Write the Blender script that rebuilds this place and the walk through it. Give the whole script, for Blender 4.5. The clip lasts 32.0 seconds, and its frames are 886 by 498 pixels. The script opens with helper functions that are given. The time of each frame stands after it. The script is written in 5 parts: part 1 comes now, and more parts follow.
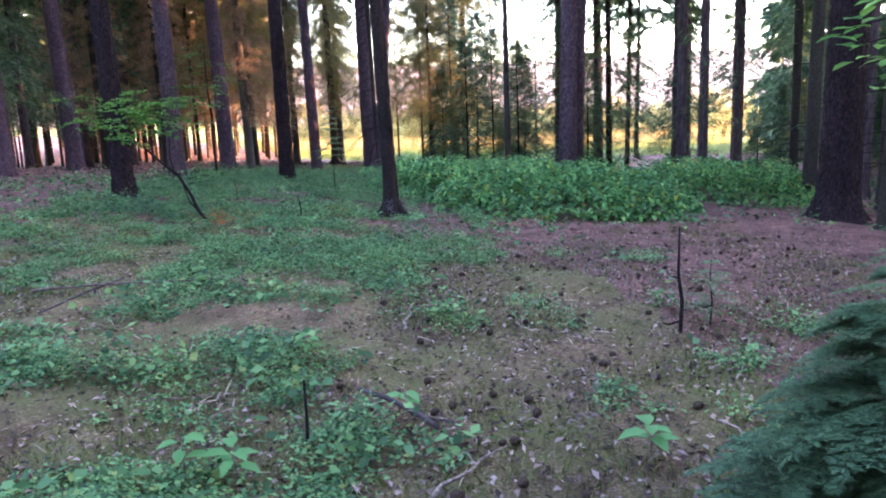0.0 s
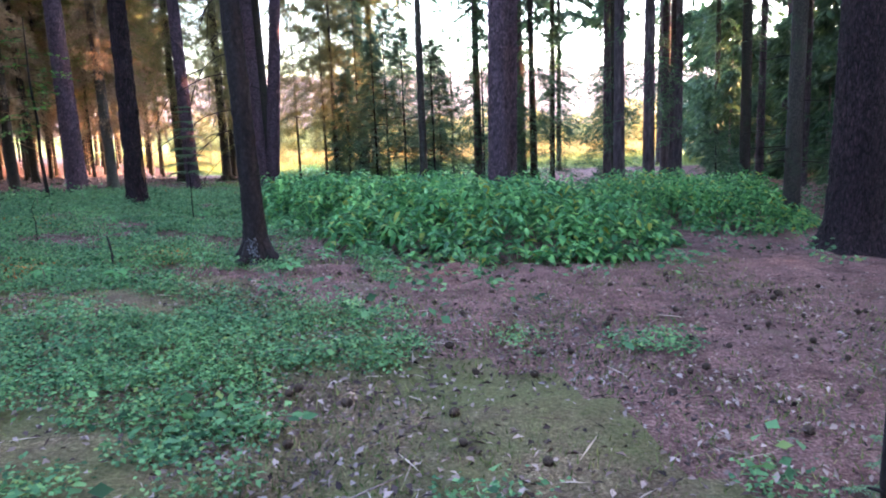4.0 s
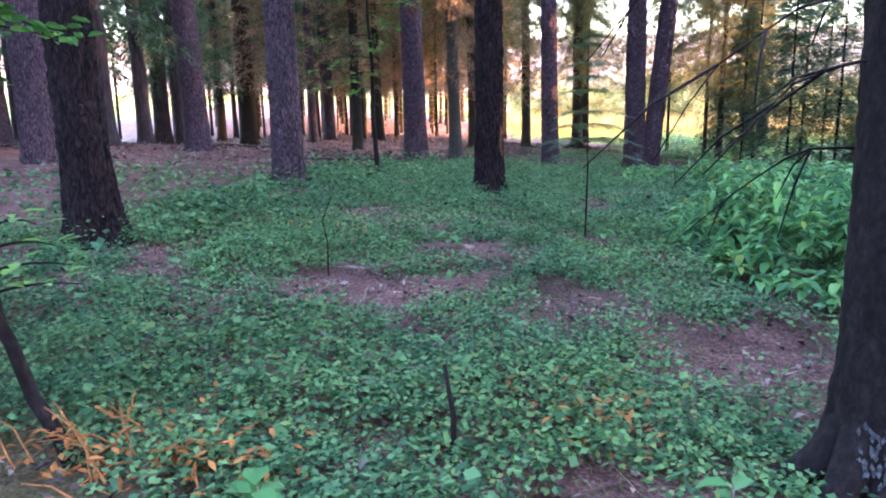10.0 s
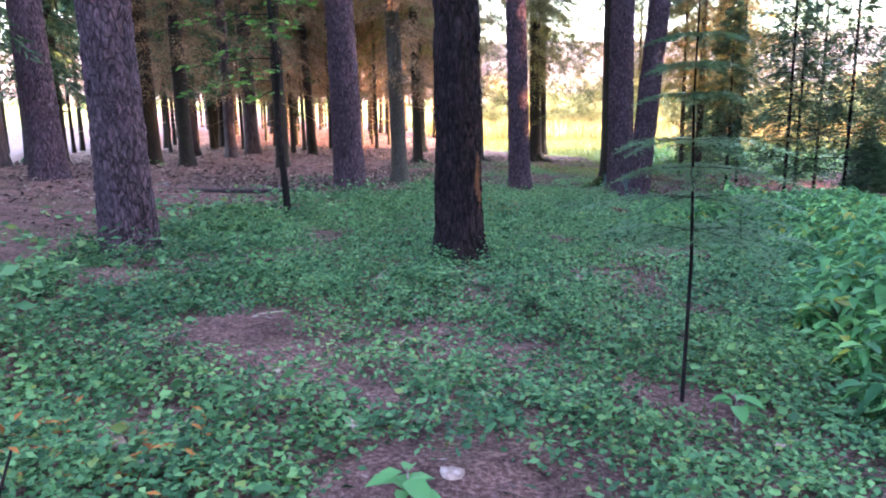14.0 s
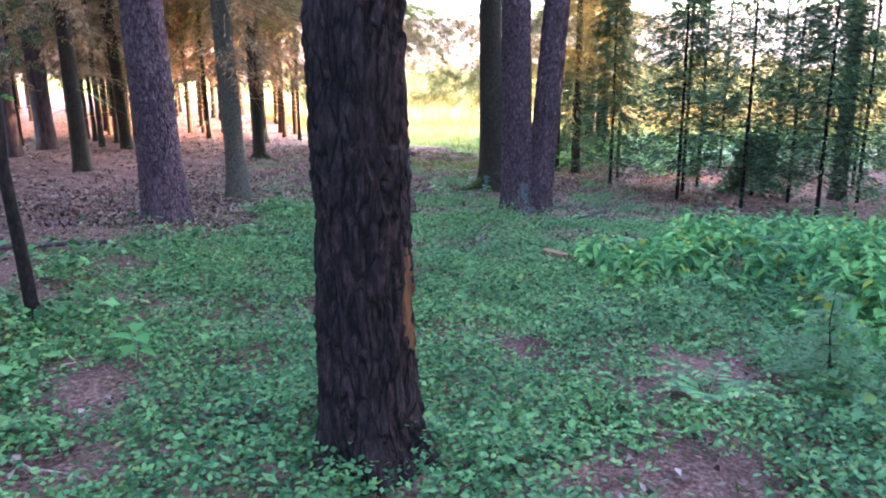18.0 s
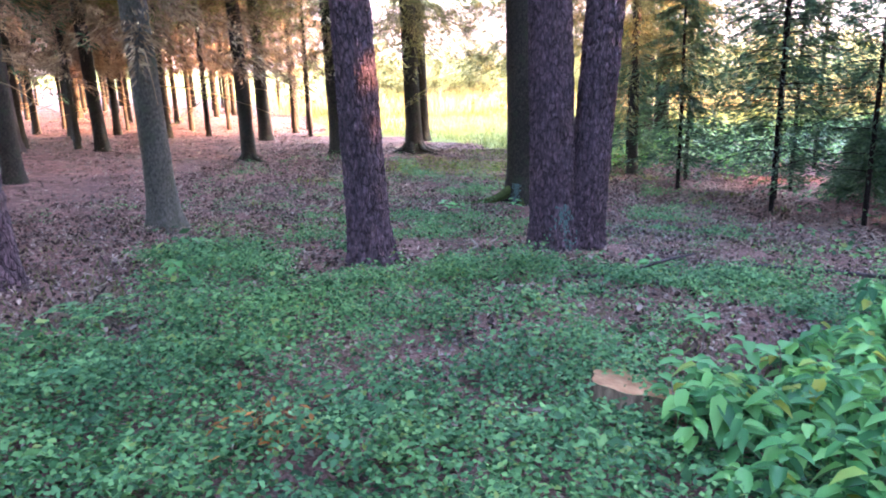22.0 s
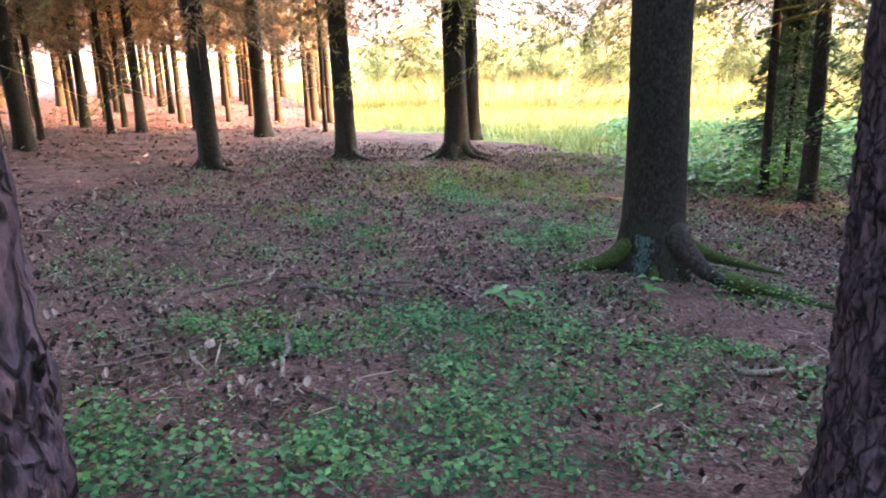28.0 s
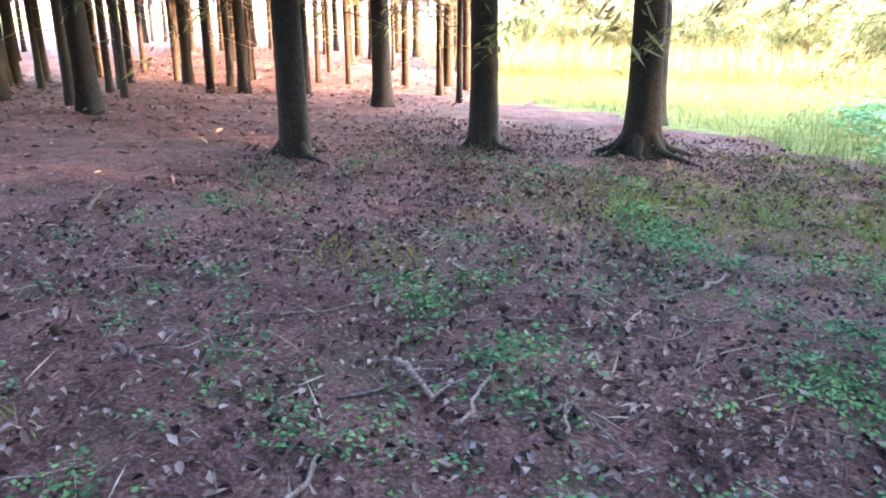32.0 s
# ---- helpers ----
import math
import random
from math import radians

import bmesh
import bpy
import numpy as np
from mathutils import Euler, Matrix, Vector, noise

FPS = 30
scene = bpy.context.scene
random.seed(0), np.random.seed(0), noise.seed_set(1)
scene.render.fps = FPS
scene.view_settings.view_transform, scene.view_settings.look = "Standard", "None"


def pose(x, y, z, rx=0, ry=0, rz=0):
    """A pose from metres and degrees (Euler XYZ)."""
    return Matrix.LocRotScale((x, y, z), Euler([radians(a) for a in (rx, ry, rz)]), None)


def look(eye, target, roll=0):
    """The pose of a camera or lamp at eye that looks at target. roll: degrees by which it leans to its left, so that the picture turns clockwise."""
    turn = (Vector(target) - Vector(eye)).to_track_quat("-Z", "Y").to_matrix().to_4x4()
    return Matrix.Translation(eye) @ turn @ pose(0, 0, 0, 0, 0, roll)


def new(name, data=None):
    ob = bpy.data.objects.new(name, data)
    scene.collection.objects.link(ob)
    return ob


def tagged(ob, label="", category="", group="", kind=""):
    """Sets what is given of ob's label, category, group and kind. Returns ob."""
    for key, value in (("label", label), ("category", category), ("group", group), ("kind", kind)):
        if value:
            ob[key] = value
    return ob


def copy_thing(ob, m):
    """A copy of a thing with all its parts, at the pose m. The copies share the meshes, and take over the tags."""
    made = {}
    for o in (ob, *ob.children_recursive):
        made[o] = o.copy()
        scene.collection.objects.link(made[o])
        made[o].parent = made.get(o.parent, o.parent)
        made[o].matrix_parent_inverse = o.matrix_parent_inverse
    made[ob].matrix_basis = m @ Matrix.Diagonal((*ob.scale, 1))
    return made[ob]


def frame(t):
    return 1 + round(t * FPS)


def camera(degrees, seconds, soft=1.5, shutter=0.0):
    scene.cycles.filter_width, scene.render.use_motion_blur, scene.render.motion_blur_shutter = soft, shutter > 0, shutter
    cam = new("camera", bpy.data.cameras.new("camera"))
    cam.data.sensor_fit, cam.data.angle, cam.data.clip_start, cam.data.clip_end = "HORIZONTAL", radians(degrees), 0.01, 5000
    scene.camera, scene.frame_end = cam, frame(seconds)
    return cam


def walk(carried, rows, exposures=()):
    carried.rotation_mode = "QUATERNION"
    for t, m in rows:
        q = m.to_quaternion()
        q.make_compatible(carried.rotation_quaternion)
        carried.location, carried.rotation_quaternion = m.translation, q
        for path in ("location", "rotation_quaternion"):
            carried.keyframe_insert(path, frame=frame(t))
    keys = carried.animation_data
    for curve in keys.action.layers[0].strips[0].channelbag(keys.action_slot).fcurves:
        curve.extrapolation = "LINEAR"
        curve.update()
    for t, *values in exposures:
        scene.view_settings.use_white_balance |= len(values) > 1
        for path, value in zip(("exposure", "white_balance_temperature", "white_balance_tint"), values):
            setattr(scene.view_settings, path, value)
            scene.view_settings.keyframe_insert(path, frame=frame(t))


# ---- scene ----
cam = camera(63.5, 32.0, soft=2.0)
METRES, EYE, TILT, LEAN, TURN = 27.0, 1.6, 0.0, 0.0, 0.0
ROWS = [
    (0.0, 0.0, 0.0, 0.0, -0.41, -10.59, 2.21),
    (0.5, -0.0005, 0.0158, 0.0015, -0.11, -10.02, 2.34),
    (1.0, 0.0001, 0.0323, 0.0004, -1.81, -9.33, 2.45),
    (1.5, -0.0001, 0.0496, -0.0008, -3.94, -9.11, 2.18),
    (2.0, -0.0003, 0.0663, -0.0005, -7.43, -9.56, 1.72),
    (2.5, 0.0032, 0.0836, -0.0019, -12.09, -10.24, 1.47),
    (4.5, 0.0105, 0.139, -0.0067, -2.7, -9.11, 2.0),
    (5.0, 0.009, 0.1543, -0.0061, 3.02, -7.93, 1.26),
    (5.5, 0.0062, 0.1698, -0.0056, 7.14, -7.12, 0.53),
    (6.0, -0.001, 0.1852, -0.0057, 10.69, -6.26, 0.31),
    (6.5, -0.0072, 0.2, -0.0059, 12.92, -5.82, 0.64),
    (7.0, -0.0132, 0.2154, -0.0049, 14.27, -6.03, 1.05),
    (7.5, -0.0209, 0.2318, -0.005, 15.25, -5.76, 1.31),
    (8.0, -0.0269, 0.2497, -0.0068, 14.79, -7.85, 1.54),
    (8.5, -0.0327, 0.2653, -0.0074, 15.09, -9.65, 1.47),
    (9.0, -0.0391, 0.2803, -0.0058, 16.49, -11.01, 1.3),
    (9.5, -0.0441, 0.2967, -0.0068, 17.3, -11.52, 1.06),
    (10.0, -0.0515, 0.3121, -0.0077, 18.22, -12.01, 1.18),
    (10.5, -0.0586, 0.3271, -0.008, 17.41, -12.14, 0.99),
    (11.0, -0.0639, 0.3413, -0.007, 15.38, -12.44, 0.77),
    (11.5, -0.0699, 0.3558, -0.0062, 13.95, -12.28, 0.51),
    (12.0, -0.0736, 0.3686, -0.0055, 12.36, -11.36, 0.41),
    (12.5, -0.0762, 0.3839, -0.005, 12.03, -10.72, 0.68),
    (13.0, -0.0809, 0.3991, -0.0066, 12.23, -10.24, 1.03),
    (13.5, -0.0849, 0.4121, -0.0054, 12.57, -10.66, 1.31),
    (14.0, -0.0892, 0.4275, -0.0069, 13.55, -11.62, 1.26),
    (14.5, -0.0954, 0.4415, -0.0079, 14.41, -11.92, 1.26),
    (16.5, -0.1095, 0.48, 0.0017, 11.14, -12.17, 0.8),
    (17.0, -0.1133, 0.4974, 0.0003, 8.54, -12.67, 1.08),
    (17.5, -0.1173, 0.5136, -0.0001, 5.56, -13.2, 1.09),
    (18.0, -0.1188, 0.5283, 0.0009, 1.1, -13.62, 0.83),
    (18.5, -0.1147, 0.5441, 0.0011, -2.8, -14.36, 0.76),
    (19.0, -0.1132, 0.5605, 0.0007, -5.51, -14.53, 0.65),
    (19.5, -0.1123, 0.5737, 0.0003, -6.25, -14.49, 1.3),
    (20.0, -0.1114, 0.5882, 0.0001, -6.0, -14.86, 1.59),
    (20.5, -0.1082, 0.6044, -0.0013, -2.3, -14.06, 2.2),
    (21.0, -0.1054, 0.6197, -0.0022, 0.51, -14.13, 2.34),
    (21.5, -0.1039, 0.633, -0.0031, 2.67, -14.39, 2.17),
    (22.0, -0.1049, 0.6491, -0.0051, 4.63, -14.36, 2.08),
    (22.5, -0.1049, 0.6647, -0.0086, 3.42, -15.07, 1.53),
    (23.0, -0.1041, 0.68, -0.0094, 2.65, -15.16, 1.22),
    (23.5, -0.1047, 0.6983, -0.0111, 2.71, -14.54, 0.83),
    (24.0, -0.1051, 0.7159, -0.0132, 3.05, -14.5, 0.47),
    (24.5, -0.1084, 0.7326, -0.0141, 5.31, -13.98, 0.52),
    (25.0, -0.1123, 0.7485, -0.0131, 8.09, -13.56, 0.66),
    (25.5, -0.1137, 0.7649, -0.0133, 9.81, -14.01, 1.22),
    (27.5, -0.1218, 0.8263, -0.0195, 9.1, -14.94, 1.6),
    (28.0, -0.1214, 0.8425, -0.0209, 9.04, -14.69, 1.92),
    (28.5, -0.122, 0.8586, -0.0216, 8.81, -14.96, 1.64),
    (29.0, -0.1237, 0.875, -0.022, 9.29, -15.68, 0.71),
    (29.5, -0.1248, 0.8906, -0.0232, 8.97, -16.38, 0.82),
    (30.0, -0.129, 0.9047, -0.0229, 8.24, -17.37, 0.99),
    (30.5, -0.134, 0.9186, -0.0232, 8.55, -17.57, 1.07),
    (31.0, -0.1372, 0.9341, -0.0251, 10.1, -17.4, 1.29),
    (31.5, -0.1464, 0.9479, -0.0251, 14.8, -17.69, 1.11),
    (32.0, -0.1581, 0.9607, -0.0247, 19.99, -17.37, 0.35),
]
EXPOSED = [(0.0, 5.65, 6150, 36), (1.0, 5.70, 6150, 37), (2.5, 5.65, 6150, 36), (5.0, 5.75, 5900, 21), (6.0, 5.20, 5850, 18), (7.0, 5.40, 5850, 18), (8.5, 5.65, 5900, 24), (10.0, 6.00, 5900, 33), (12.0, 6.25, 5950, 30), (14.0, 6.20, 6000, 31),
           (17.0, 6.40, 6000, 25), (20.0, 6.45, 5900, 26), (22.0, 6.50, 5950, 29), (25.0, 6.50, 5950, 38), (27.3, 6.50, 6000, 30), (28.0, 6.10, 6450, 21), (29.0, 5.98, 6300, 20), (30.0, 6.55, 5600, 24), (31.0, 6.50, 5600, 24), (32.0, 6.40, 5700, 21)]
walk(cam, [(t, pose(0, 0, EYE, TILT, LEAN, TURN) @ pose(METRES * x, METRES * y, METRES * z, 90 + pitch, roll, yaw)) for t, x, y, z, yaw, pitch, roll in ROWS],
     exposures=EXPOSED)

# ---- light: a low evening sun over the meadow, and the open sky ----
SUN_WAY = Vector((0.99, 0.1, 0.0)).normalized()
SUN_UP = 7.0
world = bpy.data.worlds.new("evening_sky")
scene.world = world
world.use_nodes = True
wn = world.node_tree
sky = wn.nodes.new("ShaderNodeTexSky")
sky.sky_type, sky.sun_disc = "NISHITA", False
sky.sun_elevation, sky.sun_rotation = radians(SUN_UP), math.atan2(SUN_WAY.x, SUN_WAY.y)
sky.air_density, sky.dust_density, sky.ozone_density = 1.0, 1.5, 1.0
wn.nodes["Background"].inputs["Strength"].default_value = 0.15
wn.links.new(sky.outputs["Color"], wn.nodes["Background"].inputs["Color"])
sun = new("sun", bpy.data.lights.new("sun", "SUN"))
sun.data.energy, sun.data.angle, sun.data.color = 1.5, radians(0.6), (1.0, 0.52, 0.22)
sun_from = Vector((SUN_WAY.x * math.cos(radians(SUN_UP)), SUN_WAY.y * math.cos(radians(SUN_UP)), math.sin(radians(SUN_UP))))
sun.matrix_world = look(sun_from * 60, (0, 0, 0))

rng = np.random.default_rng(7)


# ---- materials ----
def nodes_of(name):
    m = bpy.data.materials.new(name)
    m.use_nodes = True
    return m, m.node_tree.nodes, m.node_tree.links, m.node_tree.nodes["Principled BSDF"]


def noise_node(n, l, scale, detail=4.0, stretch=(1, 1, 1), rough=0.6):
    tc, mp, no = n.new("ShaderNodeTexCoord"), n.new("ShaderNodeMapping"), n.new("ShaderNodeTexNoise")
    mp.inputs["Scale"].default_value = stretch
    no.inputs["Scale"].default_value, no.inputs["Detail"].default_value, no.inputs["Roughness"].default_value = scale, detail, rough
    l.new(tc.outputs["Object"], mp.inputs["Vector"])
    l.new(mp.outputs["Vector"], no.inputs["Vector"])
    return no.outputs["Fac"]


def ramp(n, l, fac, stops):
    r = n.new("ShaderNodeValToRGB")
    e = r.color_ramp.elements
    while len(e) < len(stops):
        e.new(0.5)
    for k, (p, c) in enumerate(stops):
        e[k].position, e[k].color = p, (*c, 1)
    l.new(fac, r.inputs["Fac"])
    return r.outputs["Color"]


def mixed(n, l, fac, a, b, kind="MIX"):
    m = n.new("ShaderNodeMix")
    m.data_type, m.blend_type = "RGBA", kind
    for s, v in ((m.inputs["Factor"], fac), (m.inputs["A"], a), (m.inputs["B"], b)):
        if isinstance(v, bpy.types.NodeSocket):
            l.new(v, s)
        elif isinstance(v, (int, float)):
            s.default_value = v
        else:
            s.default_value = (*v, 1)
    return m.outputs["Result"]


def bumped(n, l, bsdf, height, strength=0.5, dist=0.01):
    b = n.new("ShaderNodeBump")
    b.inputs["Strength"].default_value, b.inputs["Distance"].default_value = strength, dist
    l.new(height, b.inputs["Height"])
    l.new(b.outputs["Normal"], bsdf.inputs["Normal"])


def leaf_material(name, dark, mid, light, see=0.3, rough=0.55, odd=None, single=False):
    m, n, l, p = nodes_of(name)
    geo = n.new("ShaderNodeNewGeometry")
    stops = [(0.0, dark), (0.5, mid), (0.93, light)]
    if odd:
        stops += [(0.975, odd)]
    pick = n.new("ShaderNodeObjectInfo").outputs["Random"] if single else geo.outputs["Random Per Island"]
    c = ramp(n, l, pick, stops)
    c = mixed(n, l, 0.7, c, ramp(n, l, noise_node(n, l, 0.9, 3), [(0.3, (0.56, 0.68, 0.78)), (0.7, (1.3, 1.22, 1.0))]), "MULTIPLY")
    l.new(c, p.inputs["Base Color"])
    p.inputs["Roughness"].default_value = rough
    p.inputs["Specular IOR Level"].default_value = 0.22
    tr, mx = n.new("ShaderNodeBsdfTranslucent"), n.new("ShaderNodeMixShader")
    l.new(c, tr.inputs["Color"])
    mx.inputs[0].default_value = see
    l.new(p.outputs[0], mx.inputs[1])
    l.new(tr.outputs[0], mx.inputs[2])
    l.new(mx.outputs[0], n["Material Output"].inputs["Surface"])
    return m


def bark_material(name, dark, mid, light, scale=26.0, stretch=(1, 1, 0.22), moss=None, depth=0.02, low=0.32, high=0.72, plates=None):
    m, n, l, p = nodes_of(name)
    f = noise_node(n, l, scale, 6, stretch, 0.65)
    c = ramp(n, l, f, [(low, dark), (0.5, mid), (high, light)])
    big = noise_node(n, l, 2.2, 4, (1, 1, 0.5))
    c = mixed(n, l, 0.6, c, ramp(n, l, big, [(0.3, (0.62, 0.6, 0.62)), (0.7, (1.25, 1.18, 1.15))]), "MULTIPLY")
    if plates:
        # scaly plates, each of its own tone; winding fissures hold dark bark and painted crevice shade
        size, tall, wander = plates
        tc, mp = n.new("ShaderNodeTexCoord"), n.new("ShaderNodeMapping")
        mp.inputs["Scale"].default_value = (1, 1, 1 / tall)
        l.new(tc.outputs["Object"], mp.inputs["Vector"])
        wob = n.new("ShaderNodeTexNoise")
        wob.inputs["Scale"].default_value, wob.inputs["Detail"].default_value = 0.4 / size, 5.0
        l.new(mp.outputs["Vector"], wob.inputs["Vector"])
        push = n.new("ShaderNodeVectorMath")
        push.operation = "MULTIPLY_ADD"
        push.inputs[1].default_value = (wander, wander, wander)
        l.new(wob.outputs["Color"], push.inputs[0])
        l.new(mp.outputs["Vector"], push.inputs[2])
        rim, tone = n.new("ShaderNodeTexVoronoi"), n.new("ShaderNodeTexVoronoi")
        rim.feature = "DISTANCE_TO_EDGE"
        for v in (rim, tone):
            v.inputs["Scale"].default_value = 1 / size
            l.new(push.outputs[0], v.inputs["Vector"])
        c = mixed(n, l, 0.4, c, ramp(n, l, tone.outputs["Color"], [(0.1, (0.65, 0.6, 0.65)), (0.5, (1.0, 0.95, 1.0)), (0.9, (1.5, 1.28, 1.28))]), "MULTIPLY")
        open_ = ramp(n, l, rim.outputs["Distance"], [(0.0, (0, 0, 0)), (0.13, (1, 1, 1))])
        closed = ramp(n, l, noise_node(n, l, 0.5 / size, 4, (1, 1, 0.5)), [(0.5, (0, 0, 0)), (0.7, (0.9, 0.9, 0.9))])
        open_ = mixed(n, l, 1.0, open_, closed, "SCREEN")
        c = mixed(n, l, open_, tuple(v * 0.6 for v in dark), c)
        lift = n.new("ShaderNodeMath")
        lift.operation = "MULTIPLY_ADD"
        lift.inputs[1].default_value = 1.6
        l.new(open_, lift.inputs[0])
        l.new(f, lift.inputs[2])
        f = lift.outputs[0]
    if moss:
        c = mixed(n, l, ramp(n, l, noise_node(n, l, 5.0, 5), [(0.52, (0, 0, 0)), (0.68, (0.8, 0.8, 0.8))]), c, moss)
    l.new(c, p.inputs["Base Color"])
    p.inputs["Roughness"].default_value = 0.9
    p.inputs["Specular IOR Level"].default_value = 0.2
    bumped(n, l, p, f, 0.9, depth)
    return m


def floor_material(name, dark, mid, light, green, amount):
    m, n, l, p = nodes_of(name)
    fine = noise_node(n, l, 48.0, 6, (1, 1, 1), 0.75)
    mids = noise_node(n, l, 9.0, 5, (1, 1, 1), 0.7)
    c = ramp(n, l, fine, [(0.3, dark), (0.5, mid), (0.72, light)])
    c = mixed(n, l, 0.75, c, ramp(n, l, mids, [(0.3, (0.6, 0.55, 0.58)), (0.7, (1.25, 1.2, 1.15))]), "MULTIPLY")
    c = mixed(n, l, 0.85, c, ramp(n, l, noise_node(n, l, 2.3, 6, (1, 1, 1), 0.75), [(0.34, (0.36, 0.31, 0.31)), (0.5, (0.95, 0.9, 0.9)), (0.66, (1.4, 1.32, 1.25))]), "MULTIPLY")
    g = ramp(n, l, noise_node(n, l, 0.8, 6, (1, 1, 1), 0.7), [(0.62 - amount, (0, 0, 0)), (0.78 - amount, (0.75, 0.75, 0.75))])
    c = mixed(n, l, g, c, ramp(n, l, fine, [(0.3, tuple(v * 0.5 for v in green)), (0.7, tuple(v * 1.3 for v in green))]))
    l.new(c, p.inputs["Base Color"])
    p.inputs["Roughness"].default_value = 0.95
    p.inputs["Specular IOR Level"].default_value = 0.15
    bumped(n, l, p, fine, 1.0, 0.03)
    return m


M_FLOOR = floor_material("needle_litter_floor", (0.02, 0.01, 0.0095), (0.16, 0.086, 0.079), (0.43, 0.28, 0.26), (0.12, 0.115, 0.055), 0.05)
M_MOSSY = floor_material("mossy_litter_floor", (0.03, 0.02, 0.015), (0.15, 0.108, 0.07), (0.34, 0.27, 0.19), (0.115, 0.125, 0.045), 0.2)
M_MEADOW = floor_material("meadow_turf", (0.08, 0.11, 0.03), (0.2, 0.24, 0.06), (0.34, 0.36, 0.12), (0.14, 0.2, 0.05), 0.1)
M_FIELD = floor_material("dry_field", (0.26, 0.19, 0.15), (0.36, 0.27, 0.22), (0.44, 0.35, 0.28), (0.26, 0.26, 0.11), -0.05)
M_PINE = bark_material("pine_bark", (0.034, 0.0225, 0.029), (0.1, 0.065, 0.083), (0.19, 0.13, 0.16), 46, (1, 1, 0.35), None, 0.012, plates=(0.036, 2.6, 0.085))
# pine bark darkened to carry the shade on faces turned from the meadow
M_PINE_SHADED = bark_material("shaded_pine_bark", (0.006, 0.0038, 0.0045), (0.022, 0.013, 0.0155), (0.068, 0.04, 0.047), 55, (1, 1, 0.3), None, 0.012, plates=(0.042, 4.0, 0.1))
M_ORANGE = bark_material("orange_brown_grain", (0.06, 0.028, 0.016), (0.14, 0.06, 0.03), (0.22, 0.1, 0.05), 40, (1, 1, 0.2), None, 0.006)
M_PINE_FAR = bark_material("smooth_pine_bark", (0.03, 0.022, 0.026), (0.066, 0.049, 0.055), (0.12, 0.092, 0.1), 18)
M_SPRUCE = bark_material("spruce_bark", (0.012, 0.0095, 0.0085), (0.032, 0.026, 0.022), (0.07, 0.06, 0.05), 50, (1, 1, 0.6), (0.03, 0.037, 0.022), 0.008)
M_GREYSPRUCE = bark_material("grey_spruce_bark", (0.032, 0.03, 0.027), (0.085, 0.078, 0.068), (0.16, 0.15, 0.13), 50, (1, 1, 0.6), (0.06, 0.068, 0.045), 0.008)
# darker than spruce bark: backlit shade put into the colour; stems, sticks share it
M_DARK_SHADED = bark_material("dark_shaded_bark", (0.006, 0.004, 0.004), (0.014, 0.0095, 0.0098), (0.034, 0.024, 0.025), 34, (1, 1, 0.6), None, 0.01)
M_MOSS = bark_material("moss", (0.02, 0.028, 0.01), (0.05, 0.07, 0.018), (0.1, 0.135, 0.035), 60, (1, 1, 1), None, 0.015)
M_TWIG = bark_material("dead_twig", (0.07, 0.05, 0.042), (0.2, 0.15, 0.13), (0.4, 0.32, 0.28), 60, (1, 1, 1), None, 0.003)
M_COVER = leaf_material("ground_leaf", (0.018, 0.058, 0.027), (0.092, 0.215, 0.098), (0.19, 0.36, 0.145), 0.42, 0.6, (0.22, 0.28, 0.09))
M_HERB = leaf_material("herb_leaf", (0.028, 0.11, 0.044), (0.1, 0.285, 0.104), (0.23, 0.46, 0.15), 0.46, 0.42, (0.33, 0.32, 0.06))
M_NEEDLE = leaf_material("spruce_needles", (0.035, 0.07, 0.042), (0.062, 0.115, 0.062), (0.1, 0.17, 0.08), 0.35)
M_FIR = leaf_material("young_fir_needles", (0.05, 0.115, 0.06), (0.085, 0.175, 0.085), (0.14, 0.25, 0.1), 0.35)
M_FIR_DARK = leaf_material("dark_fir_needles", (0.026, 0.06, 0.034), (0.055, 0.115, 0.06), (0.1, 0.18, 0.085), 0.25)
M_DEADNEEDLE = leaf_material("dead_spruce_twigs", (0.14, 0.09, 0.06), (0.27, 0.18, 0.115), (0.38, 0.28, 0.18), 0.5, 0.8)
M_BEECH = leaf_material("beech_leaf", (0.05, 0.15, 0.032), (0.095, 0.25, 0.05), (0.19, 0.37, 0.075), 0.4, 0.45)
M_BEECH_LEAF = leaf_material("single_beech_leaf", (0.05, 0.15, 0.032), (0.095, 0.25, 0.05), (0.19, 0.37, 0.075), 0.4, 0.45, None, True)
M_GRASS = leaf_material("meadow_grass", (0.14, 0.18, 0.05), (0.22, 0.25, 0.075), (0.32, 0.32, 0.11), 0.4, 0.8)
M_STRAW = leaf_material("tall_yellow_grass", (0.26, 0.21, 0.085), (0.34, 0.28, 0.12), (0.44, 0.37, 0.18), 0.4, 0.7)
M_LITTER = leaf_material("fallen_leaf", (0.015, 0.008, 0.008), (0.11, 0.066, 0.062), (0.36, 0.26, 0.245), 0.1, 0.8)
M_STRAWS = leaf_material("fine_twig", (0.02, 0.011, 0.01), (0.14, 0.08, 0.065), (0.5, 0.38, 0.33), 0.1, 0.8)
M_CONE = bark_material("cone_scale", (0.015, 0.01, 0.008), (0.045, 0.028, 0.02), (0.1, 0.065, 0.045), 120, (1, 1, 1), None, 0.004)
M_CUT = bark_material("cut_wood", (0.2, 0.09, 0.045), (0.31, 0.155, 0.085), (0.42, 0.24, 0.14), 14, (1, 1, 1), None, 0.002)


